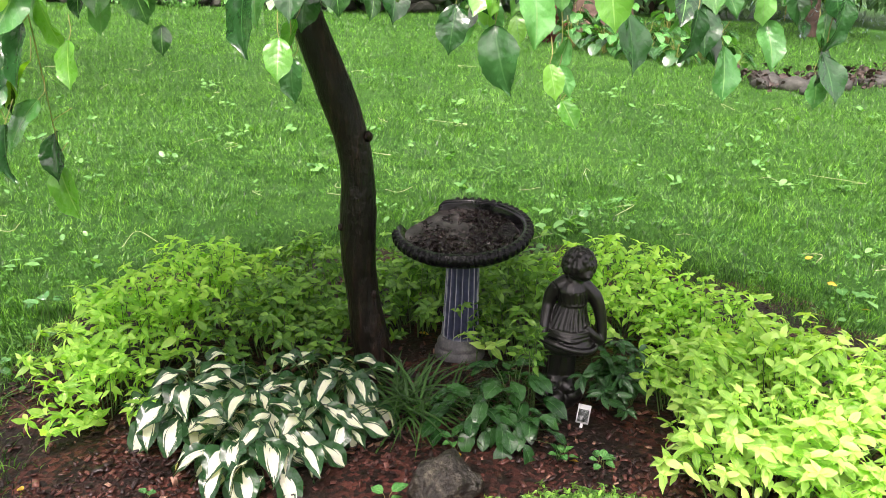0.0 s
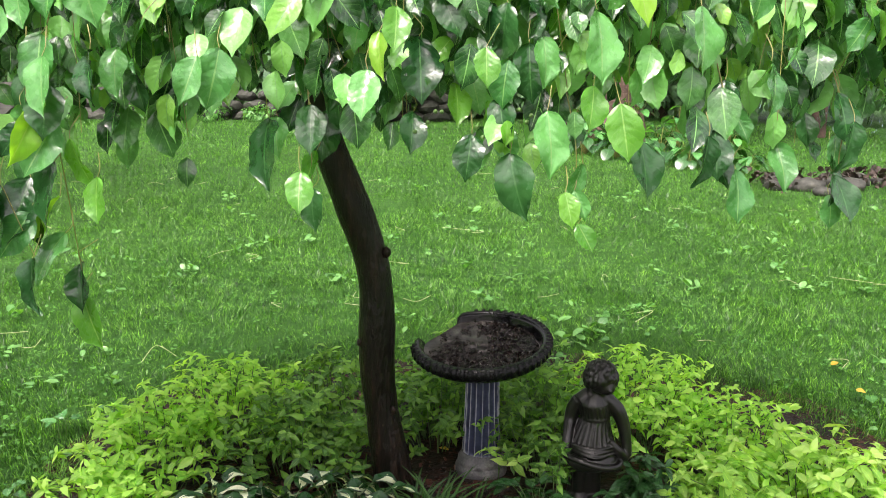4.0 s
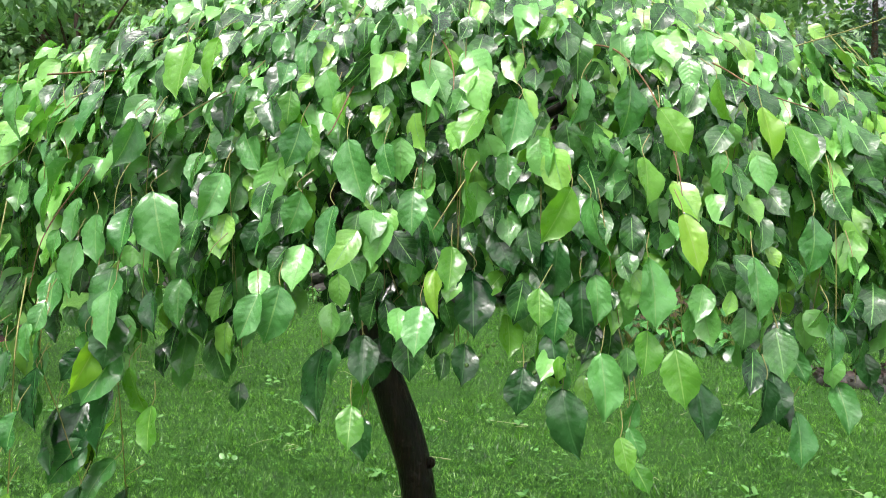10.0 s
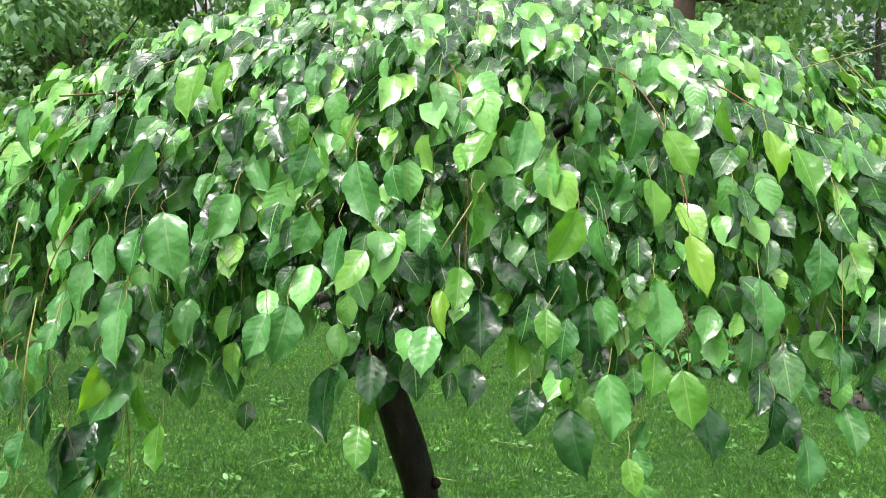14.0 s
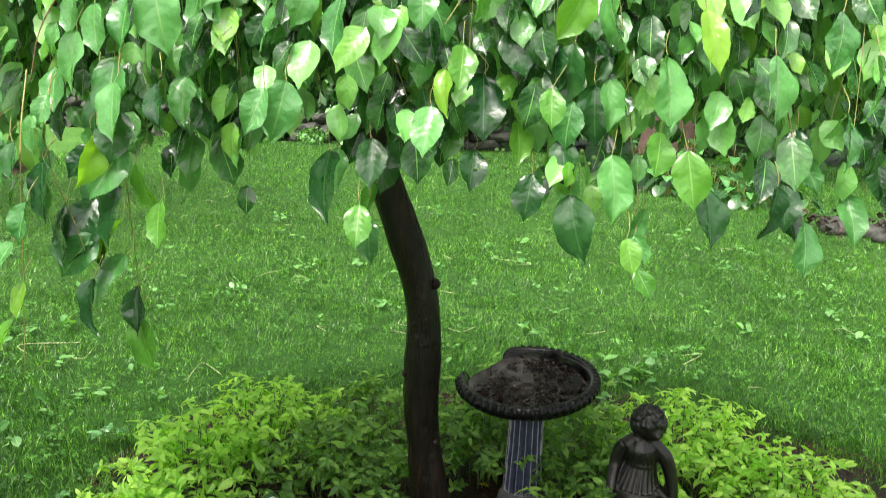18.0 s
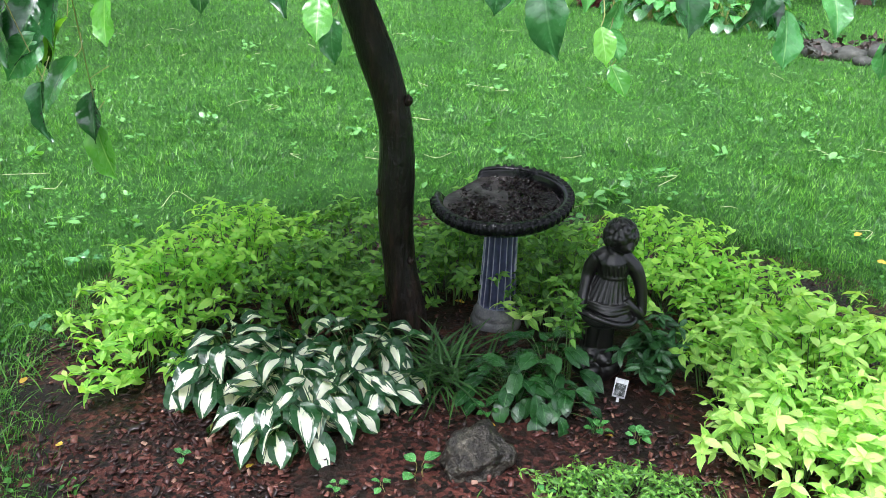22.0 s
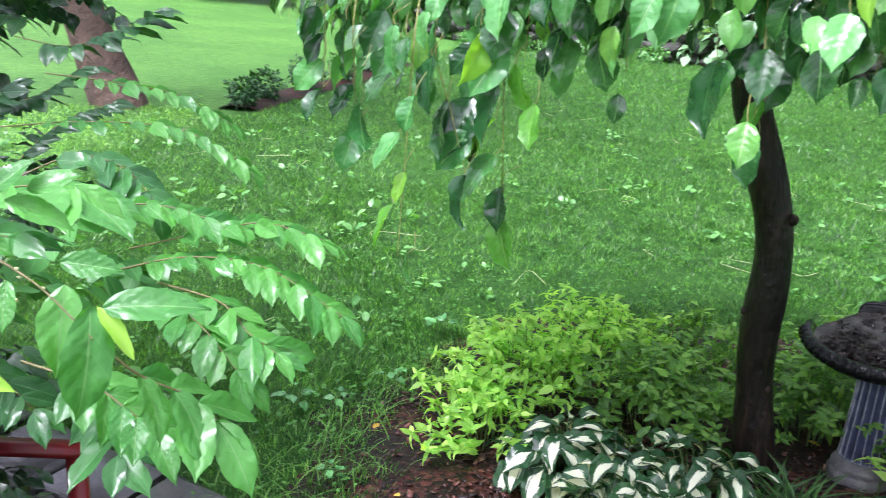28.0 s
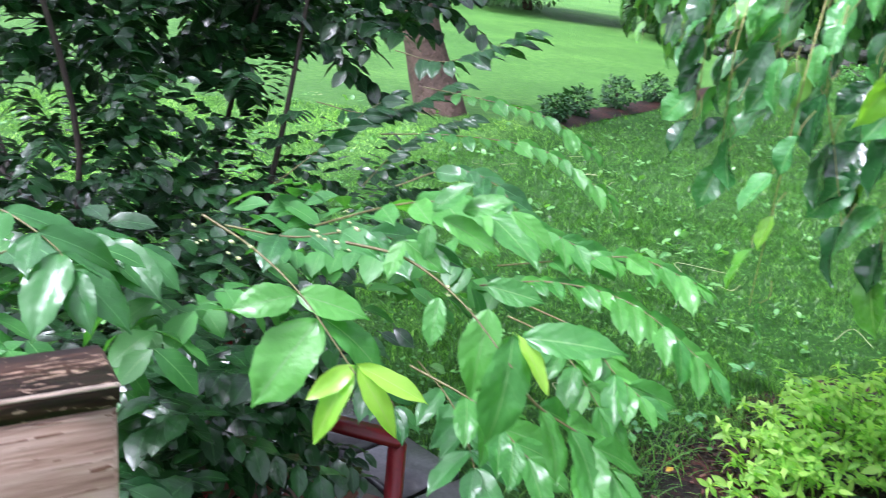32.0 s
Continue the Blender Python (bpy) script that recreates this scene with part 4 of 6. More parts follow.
def blob(x, y, z, rx, ry, rz, turn=(0, 0, 0)):
    m = pose(x, y, z, *turn) @ Matrix.Diagonal((rx, ry, rz, 1))
    bmesh.ops.create_icosphere(bm, subdivisions=3, radius=1, matrix=m)


def limb(points, radii):
    v, q, _ = tube(bend(points, 6), np.interp(np.linspace(0, 1, 6 * (len(points) - 1) + 1), np.linspace(0, 1, len(radii)), radii), 12)
    vv = [bm.verts.new(p) for p in v]
    for f in q:
        bm.faces.new([vv[i] for i in f])
    bm.faces.new(vv[:12][::-1]), bm.faces.new(vv[-12:])


for x, y, z, r in ((0, 0, 0.03, 0.072), (0.04, -0.02, 0.055, 0.046), (-0.048, -0.02, 0.06, 0.046), (0.0, 0.03, 0.08, 0.055), (-0.02, -0.045, 0.045, 0.042), (0.05, 0.02, 0.03, 0.046), (-0.025, -0.02, 0.10, 0.04), (0.02, -0.03, 0.09, 0.036)):
    blob(x, y, z, r, r, r * 0.9)
limb([(-0.026, -0.018, 0.09), (-0.025, -0.02, 0.16), (-0.018, -0.01, 0.26)], [0.022, 0.022, 0.030])
limb([(0.030, -0.005, 0.08), (0.030, -0.006, 0.16), (0.026, 0.0, 0.26)], [0.023, 0.023, 0.030])
limb([(0.0, 0.02, 0.0), (-0.004, 0.02, 0.12), (0.004, 0.02, 0.25)], [0.080, 0.056, 0.047])
blob(-0.028, -0.05, 0.10, 0.020, 0.034, 0.015), blob(0.034, -0.04, 0.09, 0.020, 0.034, 0.015)
# dress: bodice, waist band and the skirt that opens to the held-up fold
limb([(0.008, 0.0, 0.255), (0.014, 0, 0.31), (0.022, 0, 0.37), (0.024, 0, 0.405), (0.018, 0, 0.45), (0.02, 0.002, 0.482)], [0.078, 0.074, 0.056, 0.047, 0.052, 0.036])
for k in range(16):
    a = k / 16 * 6.283
    b_ = (k + 1) / 16 * 6.283
    limb([(0.024 + 0.047 * math.cos(a), 0.047 * math.sin(a), 0.402), (0.024 + 0.047 * math.cos(b_), 0.047 * math.sin(b_), 0.402)], [0.0055, 0.0055])
blob(0.012, -0.035, 0.262, 0.088, 0.068, 0.040, (10, -4, 0))
rim = [(0.012 + 0.098 * math.cos(a), -0.035 + 0.078 * math.sin(a), 0.268 + 0.010 * math.sin(2 * a) - 0.008 * math.cos(a)) for a in np.linspace(3.0, 6.5, 9)]
limb(rim, [0.011, 0.012, 0.012, 0.011])
for k in range(11):
    a = radians(190 + k * 16)
    limb([(0.024 + 0.047 * math.cos(a), 0.047 * math.sin(a), 0.398), (0.018 + 0.060 * math.cos(a), 0.060 * math.sin(a), 0.35), (0.014 + 0.080 * math.cos(a), 0.078 * math.sin(a), 0.298)], [0.0035, 0.0055, 0.0075])
    limb([(0.020 + 0.05 * math.cos(a), 0.05 * math.sin(a), 0.445), (0.024 + 0.049 * math.cos(a), 0.049 * math.sin(a), 0.41)], [0.003, 0.0035])
for k in range(3):
    limb([(-0.062, -0.055, 0.300 + 0.011 * k), (0.012, -0.094 + 0.007 * k, 0.288 + 0.012 * k), (0.085, -0.058, 0.290 + 0.012 * k)], [0.004, 0.006, 0.004])
limb([(0.07, -0.05, 0.33), (0.10, -0.05, 0.295), (0.132, -0.035, 0.262)], [0.012, 0.016, 0.014])
limb([(0.064, 0.0, 0.462), (0.098, -0.004, 0.425), (0.119, -0.010, 0.377), (0.130, -0.02, 0.32), (0.134, -0.03, 0.268)], [0.026, 0.027, 0.023, 0.019, 0.017])
limb([(-0.030, 0.01, 0.458), (-0.048, 0.02, 0.42), (-0.058, 0.016, 0.38), (-0.068, -0.01, 0.345), (-0.076, -0.04, 0.295)], [0.025, 0.026, 0.022, 0.018, 0.017])
limb([(-0.034, 0.0, 0.455), (0.0, 0.004, 0.472), (0.035, 0.004, 0.474), (0.070, 0.0, 0.457)], [0.026, 0.031, 0.031, 0.026])
limb([(0.022, 0.002, 0.47), (0.034, -0.006, 0.51)], [0.030, 0.030])
blob(0.038, -0.010, 0.540, 0.048, 0.052, 0.052)
blob(0.052, -0.036, 0.520, 0.029, 0.026, 0.028), blob(0.061, -0.060, 0.514, 0.006, 0.007, 0.007)
for k in range(170):
    a, e = rng.uniform(0, 6.28), rng.uniform(-0.55, 1.45)
    p = vec((math.cos(a) * math.cos(e), math.sin(a) * math.cos(e), math.sin(e)))
    if p[1] < -0.45 and p[0] > -0.1 and p[2] < 0.05:
        continue
    r = rng.uniform(0.006, 0.0105)
    blob(0.036 + 0.053 * p[0], -0.004 + 0.054 * p[1], 0.543 + 0.052 * p[2], r, r, r * 1.35)
statue = part("garden_statue", bm, statue_mat, m=pose(0.435, 2.696, -0.004))
tagged(statue, "dark bronze-coloured garden statue of a child holding a skirt", "statue")
mod = statue.modifiers.new("blend", "REMESH")
mod.mode, mod.voxel_size, mod.use_smooth_shade = "VOXEL", 0.0034, True
mod = statue.modifiers.new("soften", "SMOOTH")
mod.iterations, mod.factor = 2, 0.5

# ---------------------------------------------------------------- plants in the bed
small_form = leaf_form(0.20, 0.35, 0.45, 0.04, 0.40, 1.35, 2, 6, seed=11)
slim_form = leaf_form(0.17, 0.3, 0.35, 0.02, 0.45, 1.0, 2, 5, seed=12)


def shrub(name, label, cx, cy, rx, ry, h, stems, leaf, material, spacing=0.03, form=small_form, base_h=0.18, category="shrub", lean=0.35, single=None):
    """A low mound of upright leafy stems with leaves in crossed pairs and a tuft at each tip."""
    root = thing(name, label, category, (cx, cy, 0.01))
    for i in range(stems):
        a, q_ = rng.uniform(0, 6.28), math.sqrt(rng.uniform(0, 1))
        ex, ey = rx * q_ * math.cos(a), ry * q_ * math.sin(a)
        top = h * (1 - 0.55 * q_ ** 2.2) * (rng.uniform(0.6, 1.12) if i % 3 else rng.uniform(0.35, 0.8) if i % 2 else rng.uniform(0.9, 1.2))
        line = bend([(ex * 0.55, ey * 0.55, 0), (ex * 0.78, ey * 0.78, top * 0.72), (ex * 1.02 + rng.normal(0, 0.03), ey * 1.02 + rng.normal(0, 0.03) - 0.02, top)], 5)
        span = np.linalg.norm(np.diff(line, axis=0), axis=1).sum()
        count = max(3, int(span * (1 - base_h) / spacing))
        turn = rng.uniform(0, 3)
        P, D, N, S = [], [], [], []
        for j in range(count):
            t = base_h + (1 - base_h) * (j + 1) / count
            f = t * (len(line) - 1)
            m_ = min(int(f), len(line) - 2)
            p = line[m_] + (f - m_) * (line[m_ + 1] - line[m_])
            ax = unit(line[m_ + 1] - line[m_])
            for side in ((0, math.pi) if j < count - 1 else (0, 1.05, 2.09, math.pi, 4.19, 5.24)):
                b_ = turn + j * 1.57 + side + rng.normal(0, 0.3)
                d = vec((math.cos(b_), math.sin(b_), lean - 0.15 + rng.normal(0, 0.5)))
                if j == count - 1:
                    d[2] += 0.15
                P.append(p), D.append(d), N.append(ax + 0.5 * vec((0, 0, 1)) + rng.normal(0, 0.4, 3))
                S.append(leaf * rng.uniform(0.5, 1.1) * (0.8 if j == count - 1 else 1))
        if single:
            stem = part("stem", mesh("stem", *tube(line, np.linspace(0.0022, 0.0010, len(line)), 4), material=stalk_green), parent=root)
            for R_, s_, p_ in zip(frames_of(np.array(D), np.array(N)), S, P):
                part("leaf", single, parent=stem, m=Matrix.Translation(p_) @ Matrix(R_.tolist()).to_4x4() @ Matrix.Diagonal((s_, s_, s_, 1)))
            continue
        lv, lq, lu = stamp(form, frames_of(np.array(D), np.array(N)), np.array(S), np.array(P))
        sv, sq, su = tube(line, np.linspace(0.0022, 0.0010, len(line)), 4)
        me = mesh("sprig", np.concatenate([lv, sv]), np.concatenate([lq, sq + len(lv)]), np.concatenate([lu, su]), material)
        me.materials.append(stalk_green)
        me.polygons.foreach_set("material_index", [0] * len(lq) + [1] * len(sq))
        part("sprig", me, parent=root)
    return root


G = "low golden shrub with small lime-yellow leaves"
D_ = "low leafy shrub with small mid-green leaves"
shrub("golden_shrub", G + " at the bed edge", -1.17, 2.84, 0.29, 0.36, 0.33, 95, 0.066, golden_leaf, 0.055)
shrub("golden_shrub", G, -1.00, 3.28, 0.40, 0.38, 0.34, 142, 0.062, golden_leaf, 0.052)
shrub("green_shrub", D_ + " behind the trunk", -0.55, 3.38, 0.40, 0.48, 0.32, 135, 0.066, green_leaf, 0.05)
shrub("green_shrub", D_ + " beside the trunk", -0.62, 2.98, 0.30, 0.22, 0.30, 75, 0.07, green_leaf, 0.05)
shrub("green_shrub", D_ + " between trunk and bird bath", -0.10, 3.32, 0.22, 0.28, 0.32, 67, 0.066, green_leaf, 0.05)
shrub("green_shrub", D_ + " behind the bird bath", 0.15, 3.72, 0.50, 0.42, 0.34, 150, 0.062, green_leaf, 0.05)
shrub("green_shrub", D_ + " beside the statue", 0.36, 3.10, 0.28, 0.30, 0.38, 105, 0.066, green_leaf, 0.05)
shrub("golden_shrub", G + " behind the statue", 0.76, 3.40, 0.36, 0.48, 0.37, 135, 0.06, golden_leaf, 0.05)
shrub("golden_shrub", G + " at the lawn edge", 1.10, 3.05, 0.33, 0.38, 0.28, 105, 0.064, golden_leaf, 0.05)
shrub("golden_shrub", "spreading golden shrub with bright lime-yellow leaves", 1.24, 2.46, 0.50, 0.48, 0.36, 180, 0.072, lime_leaf, 0.045)
shrub("golden_shrub", "spreading golden shrub with bright lime-yellow leaves beside mulch", 0.98, 2.12, 0.36, 0.30, 0.32, 120, 0.072, lime_leaf, 0.045)
shrub("golden_shrub", "low golden shrub with sprawling lime-yellow stems over the mulch", -1.13, 2.50, 0.22, 0.20, 0.20, 42, 0.068, golden_leaf, 0.055)
shrub("golden_shrub", "upright lime-yellow tuft beside the dark perennial", 0.86, 2.62, 0.15, 0.16, 0.31, 26, 0.076, lime_leaf, 0.06)
shrub("green_shrub", "low creeping groundcover with tiny green leaves", 0.43, 1.99, 0.24, 0.11, 0.09, 110, 0.028, green_leaf, 0.02, small_form, 0.15)
shrub("green_shrub", "single leafy sprig growing against the pedestal", 0.135, 2.88, 0.02, 0.02, 0.22, 2, 0.075, lime_leaf, 0.09, small_form, 0.6)
shrub("green_shrub", "leafy sprig rising beside the statue's shoulder", 0.335, 2.60, 0.06, 0.05, 0.43, 7, 0.05, green_leaf, 0.055, small_form, 0.3)

# variegated hostas, each leaf a piece
hosta_forms = [leaf_form(0.335, 0.34, 0.85 * c, 0.07, 0.42, 1.05, 6, 12, seed=30 + i, twist=tw) for i, (c, tw) in enumerate(((0.45, 0.3), (0.65, -0.25), (0.85, 0.15), (0.55, -0.45)))]
hosta_mesh = [mesh("leaf", *f, material=hosta_leaf) for f in hosta_forms]


def rosette(name, label, category, x, y, count, size, meshes, reach, tall, stalk_mat, droop=0.5, group=""):
    """Leaves on arching stalks round one crown."""
    root = thing(name, label, category, (x, y, 0.005), group)
    for i in range(count):
        a = i * 2.399 + rng.normal(0, 0.2)
        t = math.sqrt((i + 0.5) / count)
        r = reach * (0.15 + 0.85 * t) * rng.uniform(0.85, 1.1)
        z = tall * (1.0 - 0.72 * t ** 2) * rng.uniform(0.85, 1.12) + 0.012
        p = vec((0.42 * r * math.cos(a) + rng.normal(0, 0.09 * reach), 0.42 * r * math.sin(a) + rng.normal(0, 0.09 * reach), z))
        a += rng.normal(0, 0.45)
        d = vec((math.cos(a), math.sin(a), 0.40 - droop * 1.7 * t + rng.normal(0, 0.15)))
        rot = frames_of(d, vec((0.25 * math.cos(a), 0.25 * math.sin(a), 1)) + rng.normal(0, 0.16, 3))
        s = size * rng.uniform(0.78, 1.12) * (1.0 if t > 0.35 else 0.85)
        part("leaf", meshes[i % len(meshes)], parent=root, m=Matrix.Translation(p) @ Matrix(rot.tolist()).to_4x4() @ Matrix.Diagonal((s, s, s, 1)))
        part("stalk", mesh("stalk", *tube(bend([(0.02 * math.cos(a), 0.02 * math.sin(a), -0.02), p * (0.55, 0.55, 0.7), p], 3), [0.013 * size] * 7, 4), material=stalk_mat), parent=root)
    return root


H = "variegated hosta with cream-centred dark green leaves"
rosette("hosta", H, "hosta", -0.80, 2.47, 60, 0.127, hosta_mesh, 0.38, 0.18, stalk_green, group="variegated hostas")
rosette("hosta", H, "hosta", -0.40, 2.50, 62, 0.127, hosta_mesh, 0.42, 0.20, stalk_green, group="variegated hostas")
rosette("hosta", H, "hosta", -0.62, 2.43, 44, 0.127, hosta_mesh, 0.34, 0.19, stalk_green, group="variegated hostas")
rosette("hosta", H, "hosta", -0.56, 2.24, 60, 0.127, hosta_mesh, 0.40, 0.15, stalk_green, group="variegated hostas")
broad_mesh = [mesh("leaf", *leaf_form(0.31, 0.15, c, 0.04, 0.58, 0.75, 4, 8, seed=40 + i), material=broad_leaf) for i, c in enumerate((0.3, 0.5, 0.7))]
rosette("broadleaf_plant", "leafy perennial with broad glossy dark green leaves", "plant", 0.14, 2.48, 40, 0.092, broad_mesh, 0.30, 0.13, stalk_green, 0.4)
rosette("broadleaf_plant", "leafy perennial with broad glossy dark green leaves at the mulch edge", "plant", 0.25, 2.42, 30, 0.095, broad_mesh, 0.26, 0.11, stalk_green, 0.5)
rosette("broadleaf_plant", "leafy perennial with upright glossy leaves beside the statue", "plant", 0.26, 2.58, 36, 0.095, broad_mesh, 0.26, 0.17, stalk_green, 0.2)
shrub("dark_perennial", "dark green perennial with narrow divided leaves", 0.66, 2.70, 0.13, 0.14, 0.22, 28, 0.085, dark_leaf, 0.04, slim_form, 0.3, "plant", 0.15,
      mesh("leaf", *leaf_form(0.17, 0.3, 0.35, 0.02, 0.45, 1.0, 4, 8, seed=12), material=dark_leaf))

# strap-leaved clump
strap = leaf_form(0.02, 0.5, 0.75, 0.0, 0.3, 0.9, 2, 9, seed=50)
clump = thing("strap_leaf_clump", "arching clump of narrow strap-like leaves", "plant", (-0.09, 2.58, 0.01))
nn = 120
a = rng.uniform(0, 6.28, nn)
D = np.stack([np.cos(a), np.sin(a), rng.uniform(0.7, 2.2, nn)], -1)
P = np.stack([rng.normal(0, 0.05, nn), rng.normal(0, 0.05, nn), np.zeros(nn)], -1)
strap_me = mesh("blade", *strap, material=blade_single)
for R_, s_, p_ in zip(frames_of(D, np.array([[0, 0, 1.0]]) - 0.3 * D), rng.uniform(0.16, 0.31, nn), P):
    part("blade", strap_me, parent=clump, m=Matrix.Translation(p_) @ Matrix(R_.tolist()).to_4x4() @ Matrix.Diagonal((s_, s_, s_, 1)))

# small seedlings
seed_mesh = [mesh("leaf", *leaf_form(0.36, 0.2, 0.2, 0.03, 0.45, 1.0, 4, 6, seed=60), material=LEAF["m"])]
for x, y, c, s in ((-0.14, 2.02, 4, 0.055), (0.06, 2.36, 5, 0.04), (0.52, 2.27, 9, 0.035), (0.40, 2.30, 7, 0.032), (-1.22, 2.40, 8, 0.035), (-0.83, 2.02, 4, 0.03), (-0.36, 1.93, 5, 0.03), (-0.24, 1.95, 4, 0.028), (0.22, 1.95, 5, 0.03)):
    rosette("seedling", "small green seedling in the mulch", "seedling", x, y, c, s, seed_mesh, s * 1.2, s * 0.9, green_twig, 0.15, "seedlings in the bed")

# ---------------------------------------------------------------- stone and plant label
part_bm = clod((0.104, 0.088, 0.095), 4, 4, 0.3, 1.8)
tagged(part("field_stone", part_bm, rock_mat, m=pose(0.02, 2.10, 0.035, 6, -8, 25)), "rounded grey-brown stone half sunk in mulch", "stone")
card_mat = two_tone("label_card", [(0.2, (0.6, 0.61, 0.62)), (0.8, (0.75, 0.75, 0.76))], 20, 0.3)
print_mat = two_tone("label_print", [(0.4, (0.02, 0.03, 0.02)), (0.5, (0.05, 0.06, 0.06)), (0.62, (0.5, 0.52, 0.52))], 55, 0.3)
label_root = thing("plant_label", "white plastic plant label with a dark photo on it", "plant label", (0.49, 2.50, 0.0))


def box(sx, sy, sz, bevel=0.001):
    b_ = bmesh.new()
    bmesh.ops.create_cube(b_, size=1, matrix=Matrix.Diagonal((sx, sy, sz, 1)))
    bmesh.ops.bevel(b_, geom=b_.edges[:], offset=bevel, segments=2, affect="EDGES")
    return b_


lean = pose(0, 0, 0, -22, 6, -12)
card = part("card", box(0.044, 0.0016, 0.066, 0.0006), card_mat, label_root, m=lean @ Matrix.Translation((0, 0, 0.058)))
part("photo", box(0.036, 0.0006, 0.042, 0.0002), print_mat, card, "dark printed photo", Matrix.Translation((0, -0.0013, -0.005)))
part("stake", box(0.010, 0.0016, 0.06, 0.0005), card_mat, label_root, m=lean @ Matrix.Translation((0, 0.0, 0.002)))

# ---------------------------------------------------------------- near shrub with paired leaves
bush = thing("burning_bush", "large euonymus shrub with paired wet green leaves", "shrub", (-2.05, 0.75, 0))
B0 = vec((-2.05, 0.75, 0))
eu_forms = [quilted_form(0.225, 0.18, 0.18, 0.026, 6, 18, 70, 0.0, 7, 0.025), quilted_form(0.215, 0.14, 0.28, 0.026, 6, 18, 71, 0.25, 7, 0.03), quilted_form(0.20, 0.28, 0.14, 0.026, 6, 18, 72, -0.25, 7, 0.025)]
eu_mesh = [mesh("leaf", *f, material=euonymus_leaf) for f in eu_forms]
# the same leaf forms in two darker greens that carry partial and deep shade
shrub_leaf_half_shade = leaf_material("opposite_leaf_shaded", (0.024, 0.115, 0.030), (0.060, 0.215, 0.052), (0.09, 0.26, 0.09), 0.36, False, 0.26, veins=6, wet=0.4, pucker=0.6)
eu_half_shade = [mesh("leaf", *f, material=shrub_leaf_half_shade) for f in eu_forms]
eu_shade = [mesh("leaf", *f, material=shrub_leaf_shade) for f in eu_forms]
eu_young = [mesh("leaf", *leaf_form(0.19, 0.3, c, 0.03, 0.45, 1.0, seed=75 + i), material=euonymus_young) for i, c in enumerate((0.2, 0.35, 0.1))]


def hero(base, tip, wide, young):
    """One large leaf from its stalk end to its tip."""
    base, tip = vec(base), vec(tip)
    size = np.linalg.norm(tip - base)
    rot = frames_of(tip - base, vec((0.5, -0.35, 0.75)) + rng.normal(0, 0.12, 3))
    me = (eu_young if young else eu_mesh)[rng.integers(0, 3)]
    part("leaf", me, parent=bush, m=Matrix.Translation(base - B0) @ Matrix(rot.tolist()).to_4x4() @ Matrix.Diagonal((size * wide, size, size, 1)))


def spray(points, pairs, leaf, young=1, sag=0.16, flat=0.85, r=0.0015, dark=False, half=False):
    """A leafy branch: a thin stem with leaves in pairs to both sides and a tip of young leaves."""
    pairs = int(1.35 * pairs)
    line = bend(points, 8)
    stem = part("branch", mesh("branch", *tube(line - B0, np.linspace(r, r * 0.4, len(line)), 6), material=spray_stem), parent=bush)
    for j in range(pairs):
        t = 0.12 + 0.88 * (j + 1) / pairs
        f = t * (len(line) - 1)
        k = min(int(f), len(line) - 2)
        p = line[k] + (f - k) * (line[k + 1] - line[k])
        ax = unit(line[k + 1] - line[k])
        sd = unit(np.cross(ax, vec((0, 0, 1))))
        up = np.cross(sd, ax)
        last = j == pairs - 1
        for s in (-1, 1) if not (last and young > 1) else (-1.6, -0.3, 0.8, 2.0):
            d = flat * s * sd * (0.45 if last else 1) + ax * (1.1 if last else 0.8 + rng.normal(0, 0.12)) - sag * up * rng.uniform(0.6, 1.3)
            # dark and half pick the leaves whose colour holds the shade
            m = eu_shade if dark else eu_half_shade if half else eu_young if last and young else eu_mesh
            rot = frames_of(d, up + 0.2 * s * sd + vec((0.35, -0.35, 0.1)) + rng.normal(0, 0.32, 3))
            size = leaf * rng.uniform(0.72, 1.22) * (0.62 if last and young else 0.8 if last else 1.0) * (0.8 + 0.2 * t)
            part("leaf", m[rng.integers(0, 3)], parent=bush, m=Matrix.Translation(p - B0) @ Matrix(rot.tolist()).to_4x4() @ Matrix.Diagonal((size, size, size, 1)))


spray([(-0.770, 0.410, 1.320), (-0.712, 0.427, 1.321), (-0.656, 0.442, 1.299), (-0.601, 0.448, 1.264)], 0, 0.1)
spray([(-0.640, 0.480, 1.243), (-0.611, 0.500, 1.211), (-0.582, 0.524, 1.191), (-0.554, 0.530, 1.173)], 3, 0.077, 0)
spray([(-0.913, 0.350, 1.313), (-0.851, 0.368, 1.296), (-0.788, 0.380, 1.270), (-0.718, 0.389, 1.224)], 0, 0.1)
hero((-0.778, 0.392, 1.251), (-0.771, 0.318, 1.188), 1.20, 0)
hero((-0.778, 0.394, 1.252), (-0.72, 0.438, 1.219), 1.10, 0)
hero((-0.723, 0.393, 1.229), (-0.725, 0.346, 1.209), 0.95, 1)
hero((-0.723, 0.392, 1.228), (-0.711, 0.338, 1.177), 0.75, 1)
hero((-0.722, 0.393, 1.228), (-0.67, 0.407, 1.179), 0.70, 1)
hero((-0.723, 0.394, 1.229), (-0.67, 0.432, 1.208), 0.75, 1)
hero((-0.793, 0.378, 1.270), (-0.805, 0.319, 1.266), 1.20, 0)
hero((-0.793, 0.378, 1.270), (-0.746, 0.427, 1.261), 1.10, 0)
hero((-0.644, 0.46, 1.295), (-0.621, 0.428, 1.231), 1.00, 0)
hero((-0.611, 0.456, 1.286), (-0.579, 0.42, 1.208), 1.00, 0)
hero((-0.608, 0.459, 1.286), (-0.569, 0.462, 1.252), 0.70, 1)
hero((-0.605, 0.461, 1.284), (-0.539, 0.511, 1.293), 0.85, 0)
